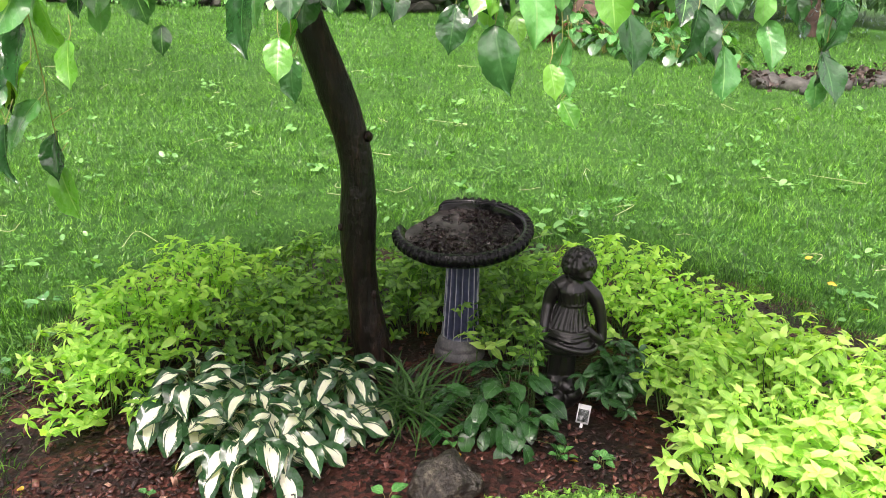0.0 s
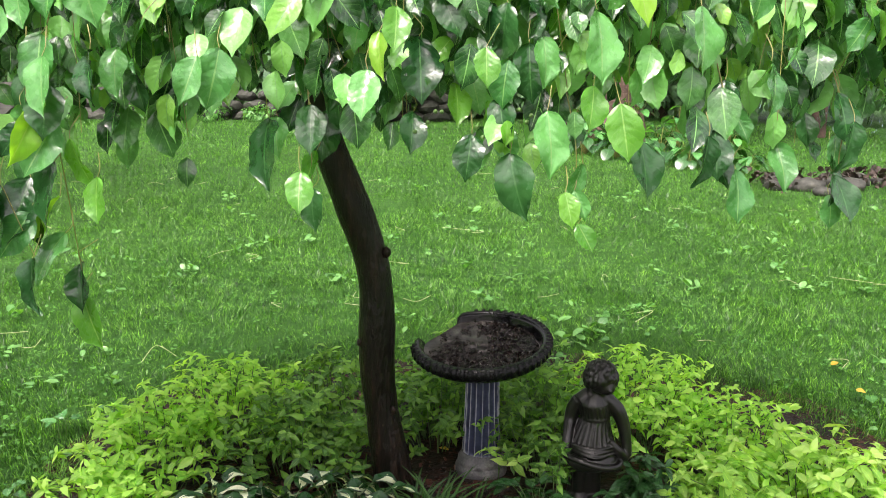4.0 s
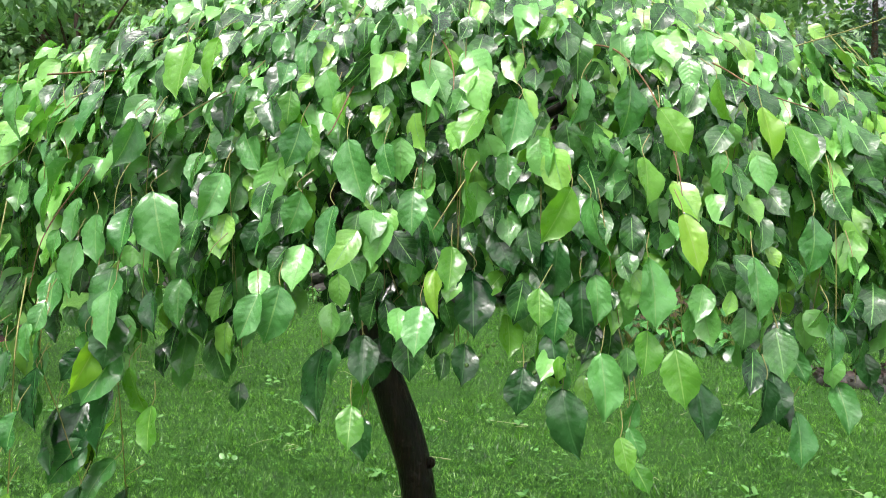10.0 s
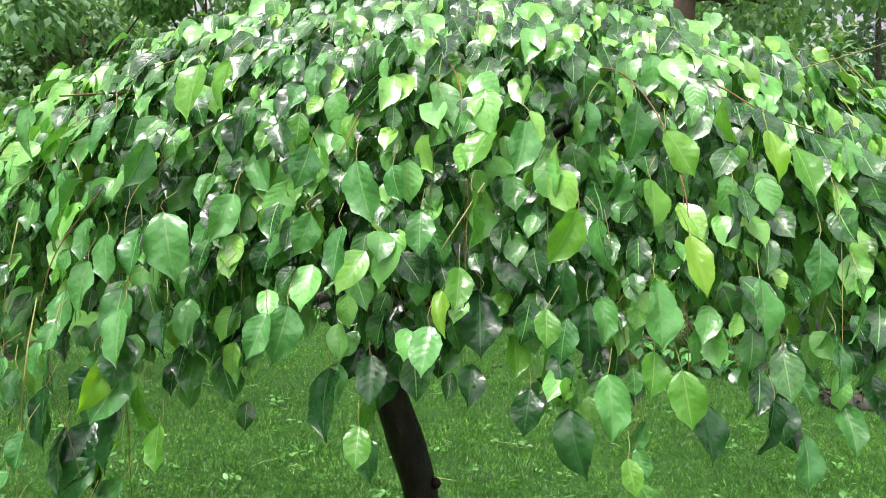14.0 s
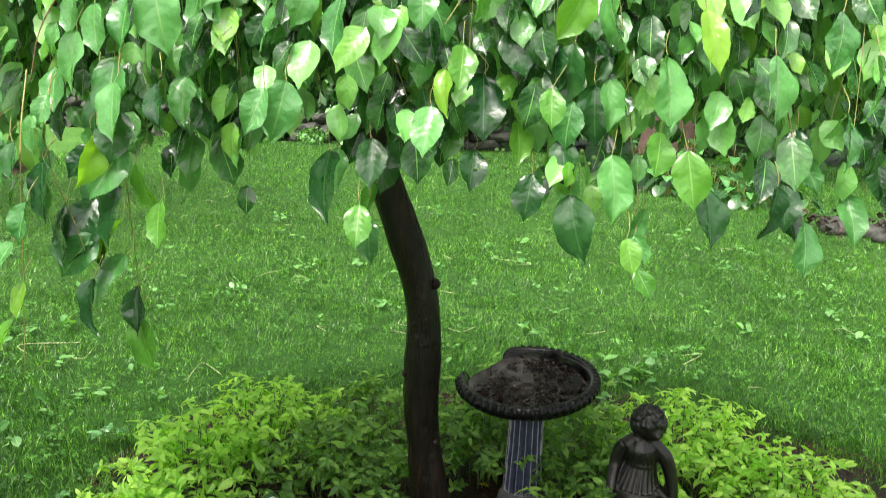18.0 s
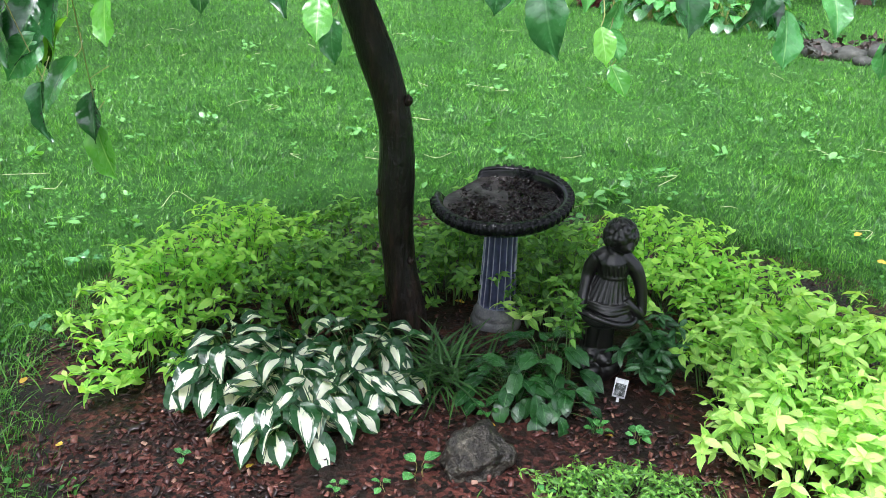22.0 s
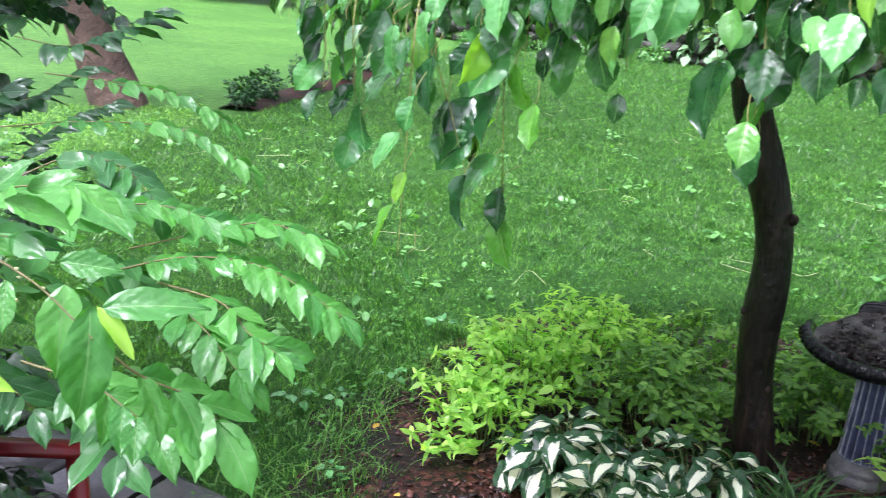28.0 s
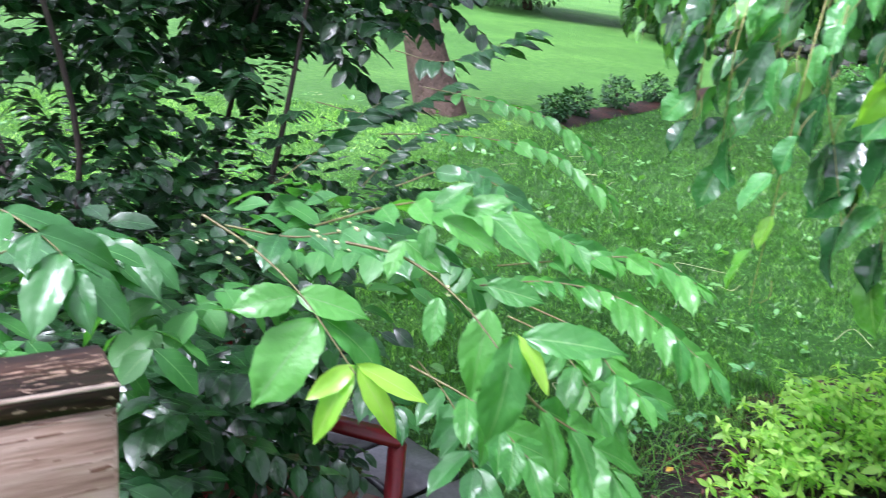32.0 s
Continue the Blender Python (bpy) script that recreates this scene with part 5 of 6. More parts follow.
hero((-0.67, 0.43, 1.301), (-0.655, 0.409, 1.267), 1.10, 0)
hero((-0.695, 0.471, 1.360), (-0.663, 0.497, 1.379), 1.10, 0)
hero((-0.71, 0.451, 1.359), (-0.687, 0.471, 1.391), 1.00, 0)
hero((-0.704, 0.457, 1.353), (-0.658, 0.488, 1.336), 1.05, 0)
hero((-0.709, 0.448, 1.348), (-0.696, 0.434, 1.323), 1.10, 0)
hero((-0.652, 0.481, 1.370), (-0.613, 0.498, 1.348), 1.00, 0)
hero((-0.65, 0.461, 1.312), (-0.608, 0.488, 1.309), 1.00, 0)
hero((-0.718, 0.43, 1.334), (-0.71, 0.405, 1.307), 1.10, 0)
hero((-0.718, 0.43, 1.334), (-0.683, 0.448, 1.314), 1.00, 0)
spray([(-0.979, 0.520, 1.265), (-0.884, 0.547, 1.309), (-0.825, 0.573, 1.326), (-0.770, 0.584, 1.323)], 4, 0.088, 0)
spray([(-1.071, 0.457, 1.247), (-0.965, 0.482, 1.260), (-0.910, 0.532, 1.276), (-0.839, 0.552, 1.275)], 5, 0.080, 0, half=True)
spray([(-0.974, 0.791, 1.148), (-0.872, 0.823, 1.181), (-0.769, 0.857, 1.179), (-0.661, 0.876, 1.132)], 10, 0.061, 0)
spray([(-0.897, 0.796, 1.148), (-0.790, 0.795, 1.145), (-0.737, 0.786, 1.120), (-0.693, 0.785, 1.105)], 5, 0.071, 0)
spray([(-0.966, 0.814, 1.176), (-0.864, 0.857, 1.210), (-0.793, 0.885, 1.229), (-0.719, 0.910, 1.215)], 7, 0.059, 0)
spray([(-1.092, 0.768, 1.241), (-0.995, 0.805, 1.236), (-0.932, 0.844, 1.236), (-0.856, 0.869, 1.221)], 8, 0.065, 0)
spray([(-1.490, 1.004, 1.254), (-1.331, 1.054, 1.279), (-1.166, 1.115, 1.280), (-1.061, 1.168, 1.223)], 11, 0.057, 0)
spray([(-1.493, 1.106, 1.344), (-1.343, 1.130, 1.342), (-1.226, 1.178, 1.327), (-1.144, 1.219, 1.282)], 10, 0.057, 0)
spray([(-0.826, 0.545, 1.148), (-0.743, 0.558, 1.141), (-0.702, 0.562, 1.127), (-0.664, 0.561, 1.115)], 4, 0.077, 0)
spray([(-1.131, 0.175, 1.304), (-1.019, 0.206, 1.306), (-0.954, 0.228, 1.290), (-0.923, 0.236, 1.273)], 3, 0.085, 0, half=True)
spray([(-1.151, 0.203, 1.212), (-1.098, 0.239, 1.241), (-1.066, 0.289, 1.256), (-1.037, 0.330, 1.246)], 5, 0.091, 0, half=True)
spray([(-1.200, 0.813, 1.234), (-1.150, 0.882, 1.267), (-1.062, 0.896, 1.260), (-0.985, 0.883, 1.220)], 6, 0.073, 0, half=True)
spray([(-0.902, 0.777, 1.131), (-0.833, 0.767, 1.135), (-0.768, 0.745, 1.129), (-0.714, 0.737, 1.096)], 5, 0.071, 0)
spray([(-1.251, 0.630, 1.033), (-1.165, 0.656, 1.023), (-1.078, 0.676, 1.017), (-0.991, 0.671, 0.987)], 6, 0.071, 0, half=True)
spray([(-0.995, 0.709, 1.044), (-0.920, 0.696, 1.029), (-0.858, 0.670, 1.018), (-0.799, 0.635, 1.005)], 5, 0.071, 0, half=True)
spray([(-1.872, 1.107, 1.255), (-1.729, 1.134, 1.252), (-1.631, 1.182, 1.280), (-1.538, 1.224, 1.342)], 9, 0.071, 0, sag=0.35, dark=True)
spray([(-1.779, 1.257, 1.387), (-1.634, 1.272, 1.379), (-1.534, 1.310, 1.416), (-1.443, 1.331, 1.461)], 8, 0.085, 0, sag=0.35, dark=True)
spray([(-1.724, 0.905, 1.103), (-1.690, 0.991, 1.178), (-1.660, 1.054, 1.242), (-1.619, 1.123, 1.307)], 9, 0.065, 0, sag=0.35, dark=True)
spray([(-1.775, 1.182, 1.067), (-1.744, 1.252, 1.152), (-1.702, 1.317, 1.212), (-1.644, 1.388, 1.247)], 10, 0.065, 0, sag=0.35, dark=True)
# the body of the shrub: stems and the mass behind, its leaves coloured darker as shade
for i in range(5):
    a = rng.uniform(0, 6.28)
    x, y = -0.75 + 0.75 * math.cos(a), 0.15 + 0.65 * math.sin(a)
    w = rng.normal(0, 0.12, 4)
    line = bend([(0.12 * math.cos(a), 0.12 * math.sin(a), 0), (0.35 * x + w[0], 0.35 * y + w[1], 0.55), (0.7 * x + w[2], 0.7 * y + w[3], 1.1), (x, y, rng.uniform(1.5, 2.0))], 6)
    part("stem", mesh("stem", *tube(line, np.linspace(0.016, 0.004, len(line)), 7, i, 0.08), material=dark_stem), parent=bush)
thick = leaf_form(0.26, 0.2, 0.25, 0.03, 0.48, 1.0, 2, 4, seed=73)


def mass(cx, cy, cz, rx, ry, rz, sprigs, leaf, per=12):
    """Leaves on short sprigs spread through a rounded space."""
    P, D, N, S = [], [], [], []
    for i in range(sprigs):
        d = unit(rng.normal(0, 1, 3))
        q_ = rng.uniform(0.35, 1.0) ** 0.5
        c = vec((cx + rx * q_ * d[0], cy + ry * q_ * d[1], cz + rz * q_ * d[2]))
        ax = unit(vec((d[0], d[1], 0.25 + 0.3 * d[2])) + rng.normal(0, 0.4, 3))
        sd = unit(np.cross(ax, vec((0, 0, 1))))
        for j in range(per):
            s = 1 if j % 2 else -1
            P.append(c + ax * (j // 2) * leaf * 0.55)
            D.append(s * sd + 0.6 * ax + vec((0, 0, -0.35)) + rng.normal(0, 0.15, 3))
            N.append(vec((0, 0, 1)) + rng.normal(0, 0.3, 3))
            S.append(leaf * rng.uniform(0.75, 1.2))
    return stamp(thick, frames_of(np.array(D), np.array(N)), np.array(S), np.array(P) - B0)


# first mass is unseen, added above the view to shade the leaves below
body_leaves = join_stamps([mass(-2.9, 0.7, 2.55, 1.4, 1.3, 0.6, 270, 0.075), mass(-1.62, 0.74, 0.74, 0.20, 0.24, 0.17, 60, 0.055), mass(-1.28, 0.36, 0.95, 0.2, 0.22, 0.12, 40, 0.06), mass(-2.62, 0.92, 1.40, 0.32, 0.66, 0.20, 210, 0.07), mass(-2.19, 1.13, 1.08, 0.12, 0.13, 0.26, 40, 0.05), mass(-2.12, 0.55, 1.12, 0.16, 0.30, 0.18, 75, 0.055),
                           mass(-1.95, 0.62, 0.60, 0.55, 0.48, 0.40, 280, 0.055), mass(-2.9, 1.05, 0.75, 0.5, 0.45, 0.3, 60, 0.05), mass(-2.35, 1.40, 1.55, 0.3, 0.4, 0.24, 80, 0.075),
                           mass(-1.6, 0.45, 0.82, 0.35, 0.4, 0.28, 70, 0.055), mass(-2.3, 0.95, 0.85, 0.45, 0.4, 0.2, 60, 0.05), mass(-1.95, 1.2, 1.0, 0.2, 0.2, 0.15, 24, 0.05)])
tagged(part("foliage", mesh("foliage", *body_leaves, material=thicket_shade_leaf), parent=bush), "dense shrub leaves with shade put into their dark green", kind="stuff")
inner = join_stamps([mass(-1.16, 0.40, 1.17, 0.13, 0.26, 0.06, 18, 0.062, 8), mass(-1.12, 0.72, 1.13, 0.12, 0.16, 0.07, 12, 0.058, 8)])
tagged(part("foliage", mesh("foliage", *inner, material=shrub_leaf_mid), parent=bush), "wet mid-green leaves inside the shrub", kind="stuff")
flower_mat = two_tone("pale_flower", [(0.3, (0.45, 0.5, 0.2)), (0.7, (0.65, 0.66, 0.36))], 300, 0.5)
bm = clod((1, 1, 0.7), 3, 1, 0.3, 2)
flower = bpy.data.meshes.new("flower")
bm.to_mesh(flower), bm.free()
flower.materials.append(flower_mat)
for c in ((-0.80, 0.40, 1.315), (-0.78, 0.425, 1.32), (-0.86, 0.36, 1.30), (-1.05, 0.42, 1.25), (-0.95, 0.55, 1.27), (-1.0, 0.3, 1.25), (-0.67, 0.44, 1.29)):
    for i in range(4):
        s = rng.uniform(0.0018, 0.0032)
        part("flower", flower, parent=bush, m=Matrix.Translation(vec(c) + rng.normal(0, 0.009, 3) - B0) @ Matrix.Diagonal((s, s, s, 1)))

# ---------------------------------------------------------------- red chair, pavers, timber rail
chair = thing("garden_chair", "dark red painted wooden garden chair under the shrub", "chair", (-1.47, 1.10, 0))
ua, va = vec((-0.87, -0.5, 0)) * 0.42, vec((0.5, -0.87, 0)) * 0.46


def bar(name, a, b_, w, h_, material, parent):
    """A squared bar between two points."""
    a, b_ = vec(a), vec(b_)
    d = b_ - a
    rot = frames_of(d, vec((0, 0, 1)) if abs(unit(d)[2]) < 0.9 else unit(ua))
    return part(name, box(w, np.linalg.norm(d), h_, 0.004), material, parent, m=Matrix.Translation((a + b_) / 2) @ Matrix(rot.tolist()).to_4x4())


up = vec((0, 0, 1))
for p, hh in ((0 * ua, 0.55), (ua, 0.85), (va, 0.55), (ua + va, 0.85)):
    bar("leg", p, p + hh * up, 0.036, 0.036, red_paint, chair)
bar("armrest", 0.56 * up - 0.03 * ua, ua * 1.08 + 0.56 * up, 0.05, 0.022, red_paint, chair)
bar("armrest", va + 0.56 * up - 0.03 * ua, va + ua * 1.08 + 0.56 * up, 0.05, 0.022, red_paint, chair)
bar("stretcher", 0.14 * ua + 0.20 * up, ua + 0.28 * up, 0.03, 0.03, red_paint, chair)
bar("stretcher", va + 0.2 * up, va + ua + 0.28 * up, 0.03, 0.03, red_paint, chair)
bar("apron", 0.36 * up, va + 0.36 * up, 0.02, 0.05, red_paint, chair)
for i in range(5):
    o = ua * (0.08 + 0.2 * i) + 0.395 * up
    bar("slat", o, o + va, 0.07, 0.016, red_paint, chair)

pav = thing("pavement", "wet grey flagstone paving with open joints", "paving", (0, 0, 0), kind="structure")
for r in range(5):
    for c in range(6):
        x, y = -2.95 + 0.31 * c + 0.06 * (r % 2), 0.45 + 0.29 * r
        bm = box(0.285, 0.265, 0.05, 0.008)
        for v_ in bm.verts:
            v_.co += Vector((rng.normal(0, 0.006), rng.normal(0, 0.006), 0))
        part("flagstone", bm, paver_mat, pav, m=pose(x, y, 0.006 + rng.uniform(0, 0.012), rng.normal(0, 1), rng.normal(0, 1), rng.normal(0, 2)))

def timber(name, rough, stops, scale, stretch, cut, scar):
    """Weathered board: long grain along y at two scales, with dark checks and pale scratches."""
    m, nt, b = mat(name, rough)
    co = nt.nodes.new("ShaderNodeTexCoord")
    outs = []
    for k, det in ((1.0, 5), (4.5, 3)):
        mp = node(nt, "ShaderNodeMapping", Scale=(scale * k, scale * k / stretch, scale * k))
        nt.links.new(co.outputs["Object"], mp.inputs["Vector"])
        gn = node(nt, "ShaderNodeTexNoise", Scale=1.0, Detail=det, Distortion=0.7)
        nt.links.new(mp.outputs[0], gn.inputs["Vector"])
        outs.append(gn.outputs["Fac"])
    f = calc(nt, "ADD", calc(nt, "MULTIPLY", outs[0], 0.6), calc(nt, "MULTIPLY", outs[1], 0.4))
    col = ramp(nt, f, stops)
    mask = calc(nt, "MULTIPLY", calc(nt, "GREATER_THAN", outs[1], cut), calc(nt, "GREATER_THAN", noise_tex(nt, 55, 2), 0.52))
    nt.links.new(mix(nt, col, scar, mask), b.inputs["Base Color"])
    bump(nt, b, f, 0.7, 0.0025)
    return m


wood = timber("weathered_timber", 0.55, [(0.33, (0.22, 0.12, 0.08)), (0.44, (0.46, 0.30, 0.22)), (0.56, (0.62, 0.45, 0.35)), (0.7, (0.72, 0.57, 0.47))], 75, 18, 0.62, (0.22, 0.11, 0.07))
black = timber("blackened_timber", 0.4, [(0.36, (0.014, 0.009, 0.007)), (0.5, (0.045, 0.022, 0.016)), (0.62, (0.12, 0.06, 0.04)), (0.75, (0.3, 0.18, 0.12))], 70, 7, 0.6, (0.55, 0.38, 0.27))
pale_edge = timber("worn_edge", 0.5, [(0.4, (0.5, 0.36, 0.27)), (0.6, (0.75, 0.6, 0.48))], 90, 9, 0.66, (0.1, 0.05, 0.03))
rail = thing("timber_rail", "weathered wooden rail end with a blackened top", "railing", (-0.735, 0.10, 0))
along = unit(vec((-0.170, -0.985, 0)))
yaw = math.degrees(math.atan2(along[1], along[0])) - 90
turn = pose(0, 0, 0, 0, 0, yaw)
end, side = vec((0.051, 0.078, 0)), vec((0.985, -0.170, 0))
part("beam", box(0.055, 0.70, 0.22, 0.003), wood, rail, m=Matrix.Translation(end + along * 0.3515 + 1.1735 * up - 0.002 * side) @ turn)
part("cap_board", box(0.058, 0.70, 0.0165, 0.0022), black, rail, "blackened cap board", Matrix.Translation(end + along * 0.35 + 1.2917 * up) @ turn)
part("edge", box(0.003, 0.699, 0.0028, 0.0008), pale_edge, rail, "pale worn edge of the cap board", Matrix.Translation(end + along * 0.35 + 1.2985 * up + 0.0282 * side) @ turn)
part("post", box(0.055, 0.085, 1.10, 0.003), wood, rail, m=Matrix.Translation(end + along * 0.55 + 0.51 * up - 0.002 * side) @ turn)

# ---------------------------------------------------------------- far planting
far_form = leaf_form(0.30, 0.2, 0.3, 0.03, 0.45, 1.0, 1, 2, seed=80)


def cluster(cx, cy, cz, rx, ry, rz, count, size, hang=0.5):
    """Many single leaves through an uneven rounded space."""
    d = unit(rng.normal(0, 1, (count, 3)))
    q_ = rng.uniform(0.25, 1.0, (count, 1)) ** 0.4
    P = d * q_ * vec((rx, ry, rz)) * (1 + 0.25 * np.sin(d[:, :1] * 7 + d[:, 1:2] * 5) * np.cos(d[:, 2:] * 6)) + vec((cx, cy, cz))
    D = d + rng.normal(0, 0.6, d.shape) + vec((0, 0, -hang))
    return stamp(far_form, frames_of(D, vec((0, 0, 1)) + 0.5 * d + rng.normal(0, 0.3, d.shape)), size * rng.uniform(0.6, 1.2, count), P)


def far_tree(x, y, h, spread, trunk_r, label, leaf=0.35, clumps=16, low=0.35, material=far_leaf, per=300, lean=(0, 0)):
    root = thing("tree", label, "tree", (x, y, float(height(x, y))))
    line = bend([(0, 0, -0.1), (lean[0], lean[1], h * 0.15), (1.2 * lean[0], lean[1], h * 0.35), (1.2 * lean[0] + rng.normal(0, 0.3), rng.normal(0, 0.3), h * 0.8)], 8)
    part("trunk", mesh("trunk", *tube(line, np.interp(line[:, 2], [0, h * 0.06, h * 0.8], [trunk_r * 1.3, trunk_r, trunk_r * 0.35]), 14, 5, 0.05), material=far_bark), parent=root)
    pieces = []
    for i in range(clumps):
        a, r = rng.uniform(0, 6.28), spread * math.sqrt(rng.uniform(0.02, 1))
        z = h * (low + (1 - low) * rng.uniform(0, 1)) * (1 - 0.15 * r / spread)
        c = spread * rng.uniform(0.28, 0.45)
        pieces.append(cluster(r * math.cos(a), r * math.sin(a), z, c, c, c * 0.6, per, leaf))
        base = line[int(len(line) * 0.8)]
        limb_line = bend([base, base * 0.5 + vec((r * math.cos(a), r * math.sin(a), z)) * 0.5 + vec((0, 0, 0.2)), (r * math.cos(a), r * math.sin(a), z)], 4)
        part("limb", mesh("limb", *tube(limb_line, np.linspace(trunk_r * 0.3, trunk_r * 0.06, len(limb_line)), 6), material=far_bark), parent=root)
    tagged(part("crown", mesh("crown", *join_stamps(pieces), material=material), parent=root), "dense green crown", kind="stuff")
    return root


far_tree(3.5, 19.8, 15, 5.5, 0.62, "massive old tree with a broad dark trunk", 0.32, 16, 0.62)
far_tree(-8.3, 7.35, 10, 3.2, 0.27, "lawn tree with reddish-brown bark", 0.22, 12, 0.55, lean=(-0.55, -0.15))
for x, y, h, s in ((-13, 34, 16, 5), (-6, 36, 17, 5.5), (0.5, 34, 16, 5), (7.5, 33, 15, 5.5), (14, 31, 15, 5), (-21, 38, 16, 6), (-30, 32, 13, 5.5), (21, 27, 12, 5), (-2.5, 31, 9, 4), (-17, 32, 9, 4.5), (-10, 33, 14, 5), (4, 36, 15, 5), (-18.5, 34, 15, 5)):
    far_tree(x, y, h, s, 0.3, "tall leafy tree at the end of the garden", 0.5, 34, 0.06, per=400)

# blue spruce
spruce = thing("blue_spruce", "young blue spruce with layered silvery needles", "tree", (9.4, 22.5, 0))
part("trunk", mesh("trunk", *tube(np.array([(0, 0, 0), (0, 0, 5.0), (0, 0, 11.2)]), [0.2, 0.13, 0.02], 9), material=far_bark), parent=spruce)
needle = leaf_form(0.06, 0.1, 0.05, 0.0, 0.4, 0.8, 2, 2, seed=90)
spruce_mat = two_tone("spruce_needles", [(0.3, (0.06, 0.12, 0.11)), (0.6, (0.16, 0.25, 0.24)), (0.8, (0.28, 0.38, 0.37))], 4, 0.6)
P, D = [], []
for i in range(420):
    z = 0.4 + 10.6 * (i / 420)
    a, r = i * 2.399, 2.3 * (1 - z / 11.6)
    for j in range(26):
        t = rng.uniform(0.1, 1)
        P.append((r * t * math.cos(a), r * t * math.sin(a), z - 0.25 * t * r + 0.12 * t * t))
        D.append((math.cos(a) + rng.normal(0, 0.7), math.sin(a) + rng.normal(0, 0.7), rng.normal(0, 0.35)))
P, D = np.array(P), np.array(D)
tagged(part("needles", mesh("needles", *stamp(needle, frames_of(D, np.tile(vec((0, 0, 1)), (len(P), 1))), rng.uniform(0.12, 0.22, len(P)), P), material=spruce_mat), parent=spruce), "silvery blue needles", kind="stuff")

# low stone wall across the lawn's end, stone by stone
wall = thing("wall_garden", "low dry-stone retaining wall of grey boulders", "wall", (0, 28.2, 0), kind="structure")
stones = []
for i in range(5):
    bm = clod((0.5, 0.35, 0.26), 20 + i, 2, 0.25, 1.2)
    me = bpy.data.meshes.new("stone")
    bm.to_mesh(me), bm.free()
    me.materials.append(wall_stone)
    stones.append(me)
for row in range(3):
    for c in range(20):
        x = -16.5 + 0.82 * c + 0.4 * (row % 2) + rng.normal(0, 0.06)
        s = rng.uniform(0.85, 1.2)
        part("stone", stones[rng.integers(0, 5)], parent=wall, m=pose(x, rng.normal(0, 0.06) + 0.08 * row, float(height(x, 28)) + 0.14 + 0.33 * row, rng.normal(0, 8), rng.normal(0, 8), rng.uniform(0, 360)) @ Matrix.Diagonal((s, s, s * 0.8, 1)))
for x, y, h, r in ((-13.2, 27.3, 0.5, 0.5), (-11.2, 27.0, 0.55, 0.45), (-10.2, 27.4, 0.6, 0.5), (-8.5, 27.3, 0.7, 0.7), (-6.8, 27.5, 0.5, 0.5), (-12.3, 28.6, 1.3, 0.6), (-9.2, 28.9, 1.6, 0.8)):
    root = thing("border_shrub", "small leafy shrub growing by the stone wall", "shrub", (x, y, float(height(x, y))), "shrubs by the wall")
    tagged(part("foliage", mesh("foliage", *cluster(0, 0, h * 0.5, r, r, h * 0.5, 420, 0.13), material=weed_leaf), parent=root), "light green leaves", kind="stuff")

# island bed on the lawn with small shrubs
n = 20
pts = bend([(-7.2, 8.2, 0), (-7.75, 9.7, 0), (-8.6, 12.8, 0), (-10.0, 17.0, 0)], 8)
sd = unit(np.cross(np.gradient(pts, axis=0), vec((0, 0, 1))))
vs = np.concatenate([[p - s * 0.3, p - s * 0.15 + 0.05 * up, p + s * 0.15 + 0.05 * up, p + s * 0.3] for p, s in zip(pts, sd)])
q = np.array([(i * 4 + k, i * 4 + k + 1, i * 4 + k + 5, i * 4 + k + 4) for i in range(len(pts) - 1) for k in range(3)])
tagged(new("ground_island_bed", mesh("ground_island_bed", vs - 0.012 * up + 0.014 * up, q, material=soil)), "narrow strip bed of dark soil on the lawn", "flower bed", kind="structure")
dark_far = leaf_material("clipped_shrub_leaf", (0.02, 0.07, 0.025), (0.05, 0.14, 0.05), (0.06, 0.15, 0.05), 0.4, True, 0.25, wet=0.0)
for i, t in enumerate((0.06, 0.26, 0.48, 0.64, 0.82)):
    p = pts[int(t * (len(pts) - 1))]
    root = thing("small_shrub", "small dark green shrub planted in the strip bed", "shrub", (p[0], p[1], 0.03), "shrubs in the strip bed")
    r = 0.22 * rng.uniform(0.85, 1.15)
    tagged(part("foliage", mesh("foliage", *cluster(0, 0, r * 0.95, r, r, r, 420, 0.085, 0.0), material=dark_far), parent=root), "dense dark leaves", kind="stuff")
    part("stem", mesh("stem", *tube(np.array([(0, 0, -0.05), (0, 0, r * 0.6), (0, 0, r)]), 0.02, 6), material=dark_stem), parent=root)

# plants round the old tree and the heap of stones and leaves
far_hosta = [mesh("leaf", *leaf_form(0.36, 0.2, 0.4, 0.03, 0.4, 1.1, 2, 5, seed=100 + i), material=m_) for i, m_ in enumerate((broad_leaf, LEAF["m"], broad_leaf))]
for x, y, c, s, tall in ((2.45, 17.0, 26, 0.32, 0.55), (2.95, 16.2, 24, 0.32, 0.5), (2.6, 17.9, 24, 0.34, 0.9), (3.6, 18.0, 24, 0.36, 1.1), (4.2, 16.6, 24, 0.34, 0.9), (4.9, 15.6, 22, 0.3, 0.7), (3.3, 15.3, 26, 0.30, 0.42), (3.7, 15.9, 24, 0.32, 0.6), (3.9, 14.6, 24, 0.28, 0.4), (3.3, 17.4, 24, 0.32, 0.75), (4.4, 15.0, 22, 0.28, 0.5), (2.9, 18.0, 20, 0.3, 0.6), (4.7, 13.9, 18, 0.24, 0.3)):
    rosette("hosta_clump", "clump of broad green hosta leaves at the old tree's foot", "hosta", x, y, c, s, far_hosta, s * 1.9, tall, green_twig, 0.5, "hostas by the old tree")
red_leaf = leaf_material("burgundy_leaf", (0.05, 0.012, 0.014), (0.16, 0.04, 0.04), (0.18, 0.06, 0.05), 0.4, True, 0.25, wet=0.0)
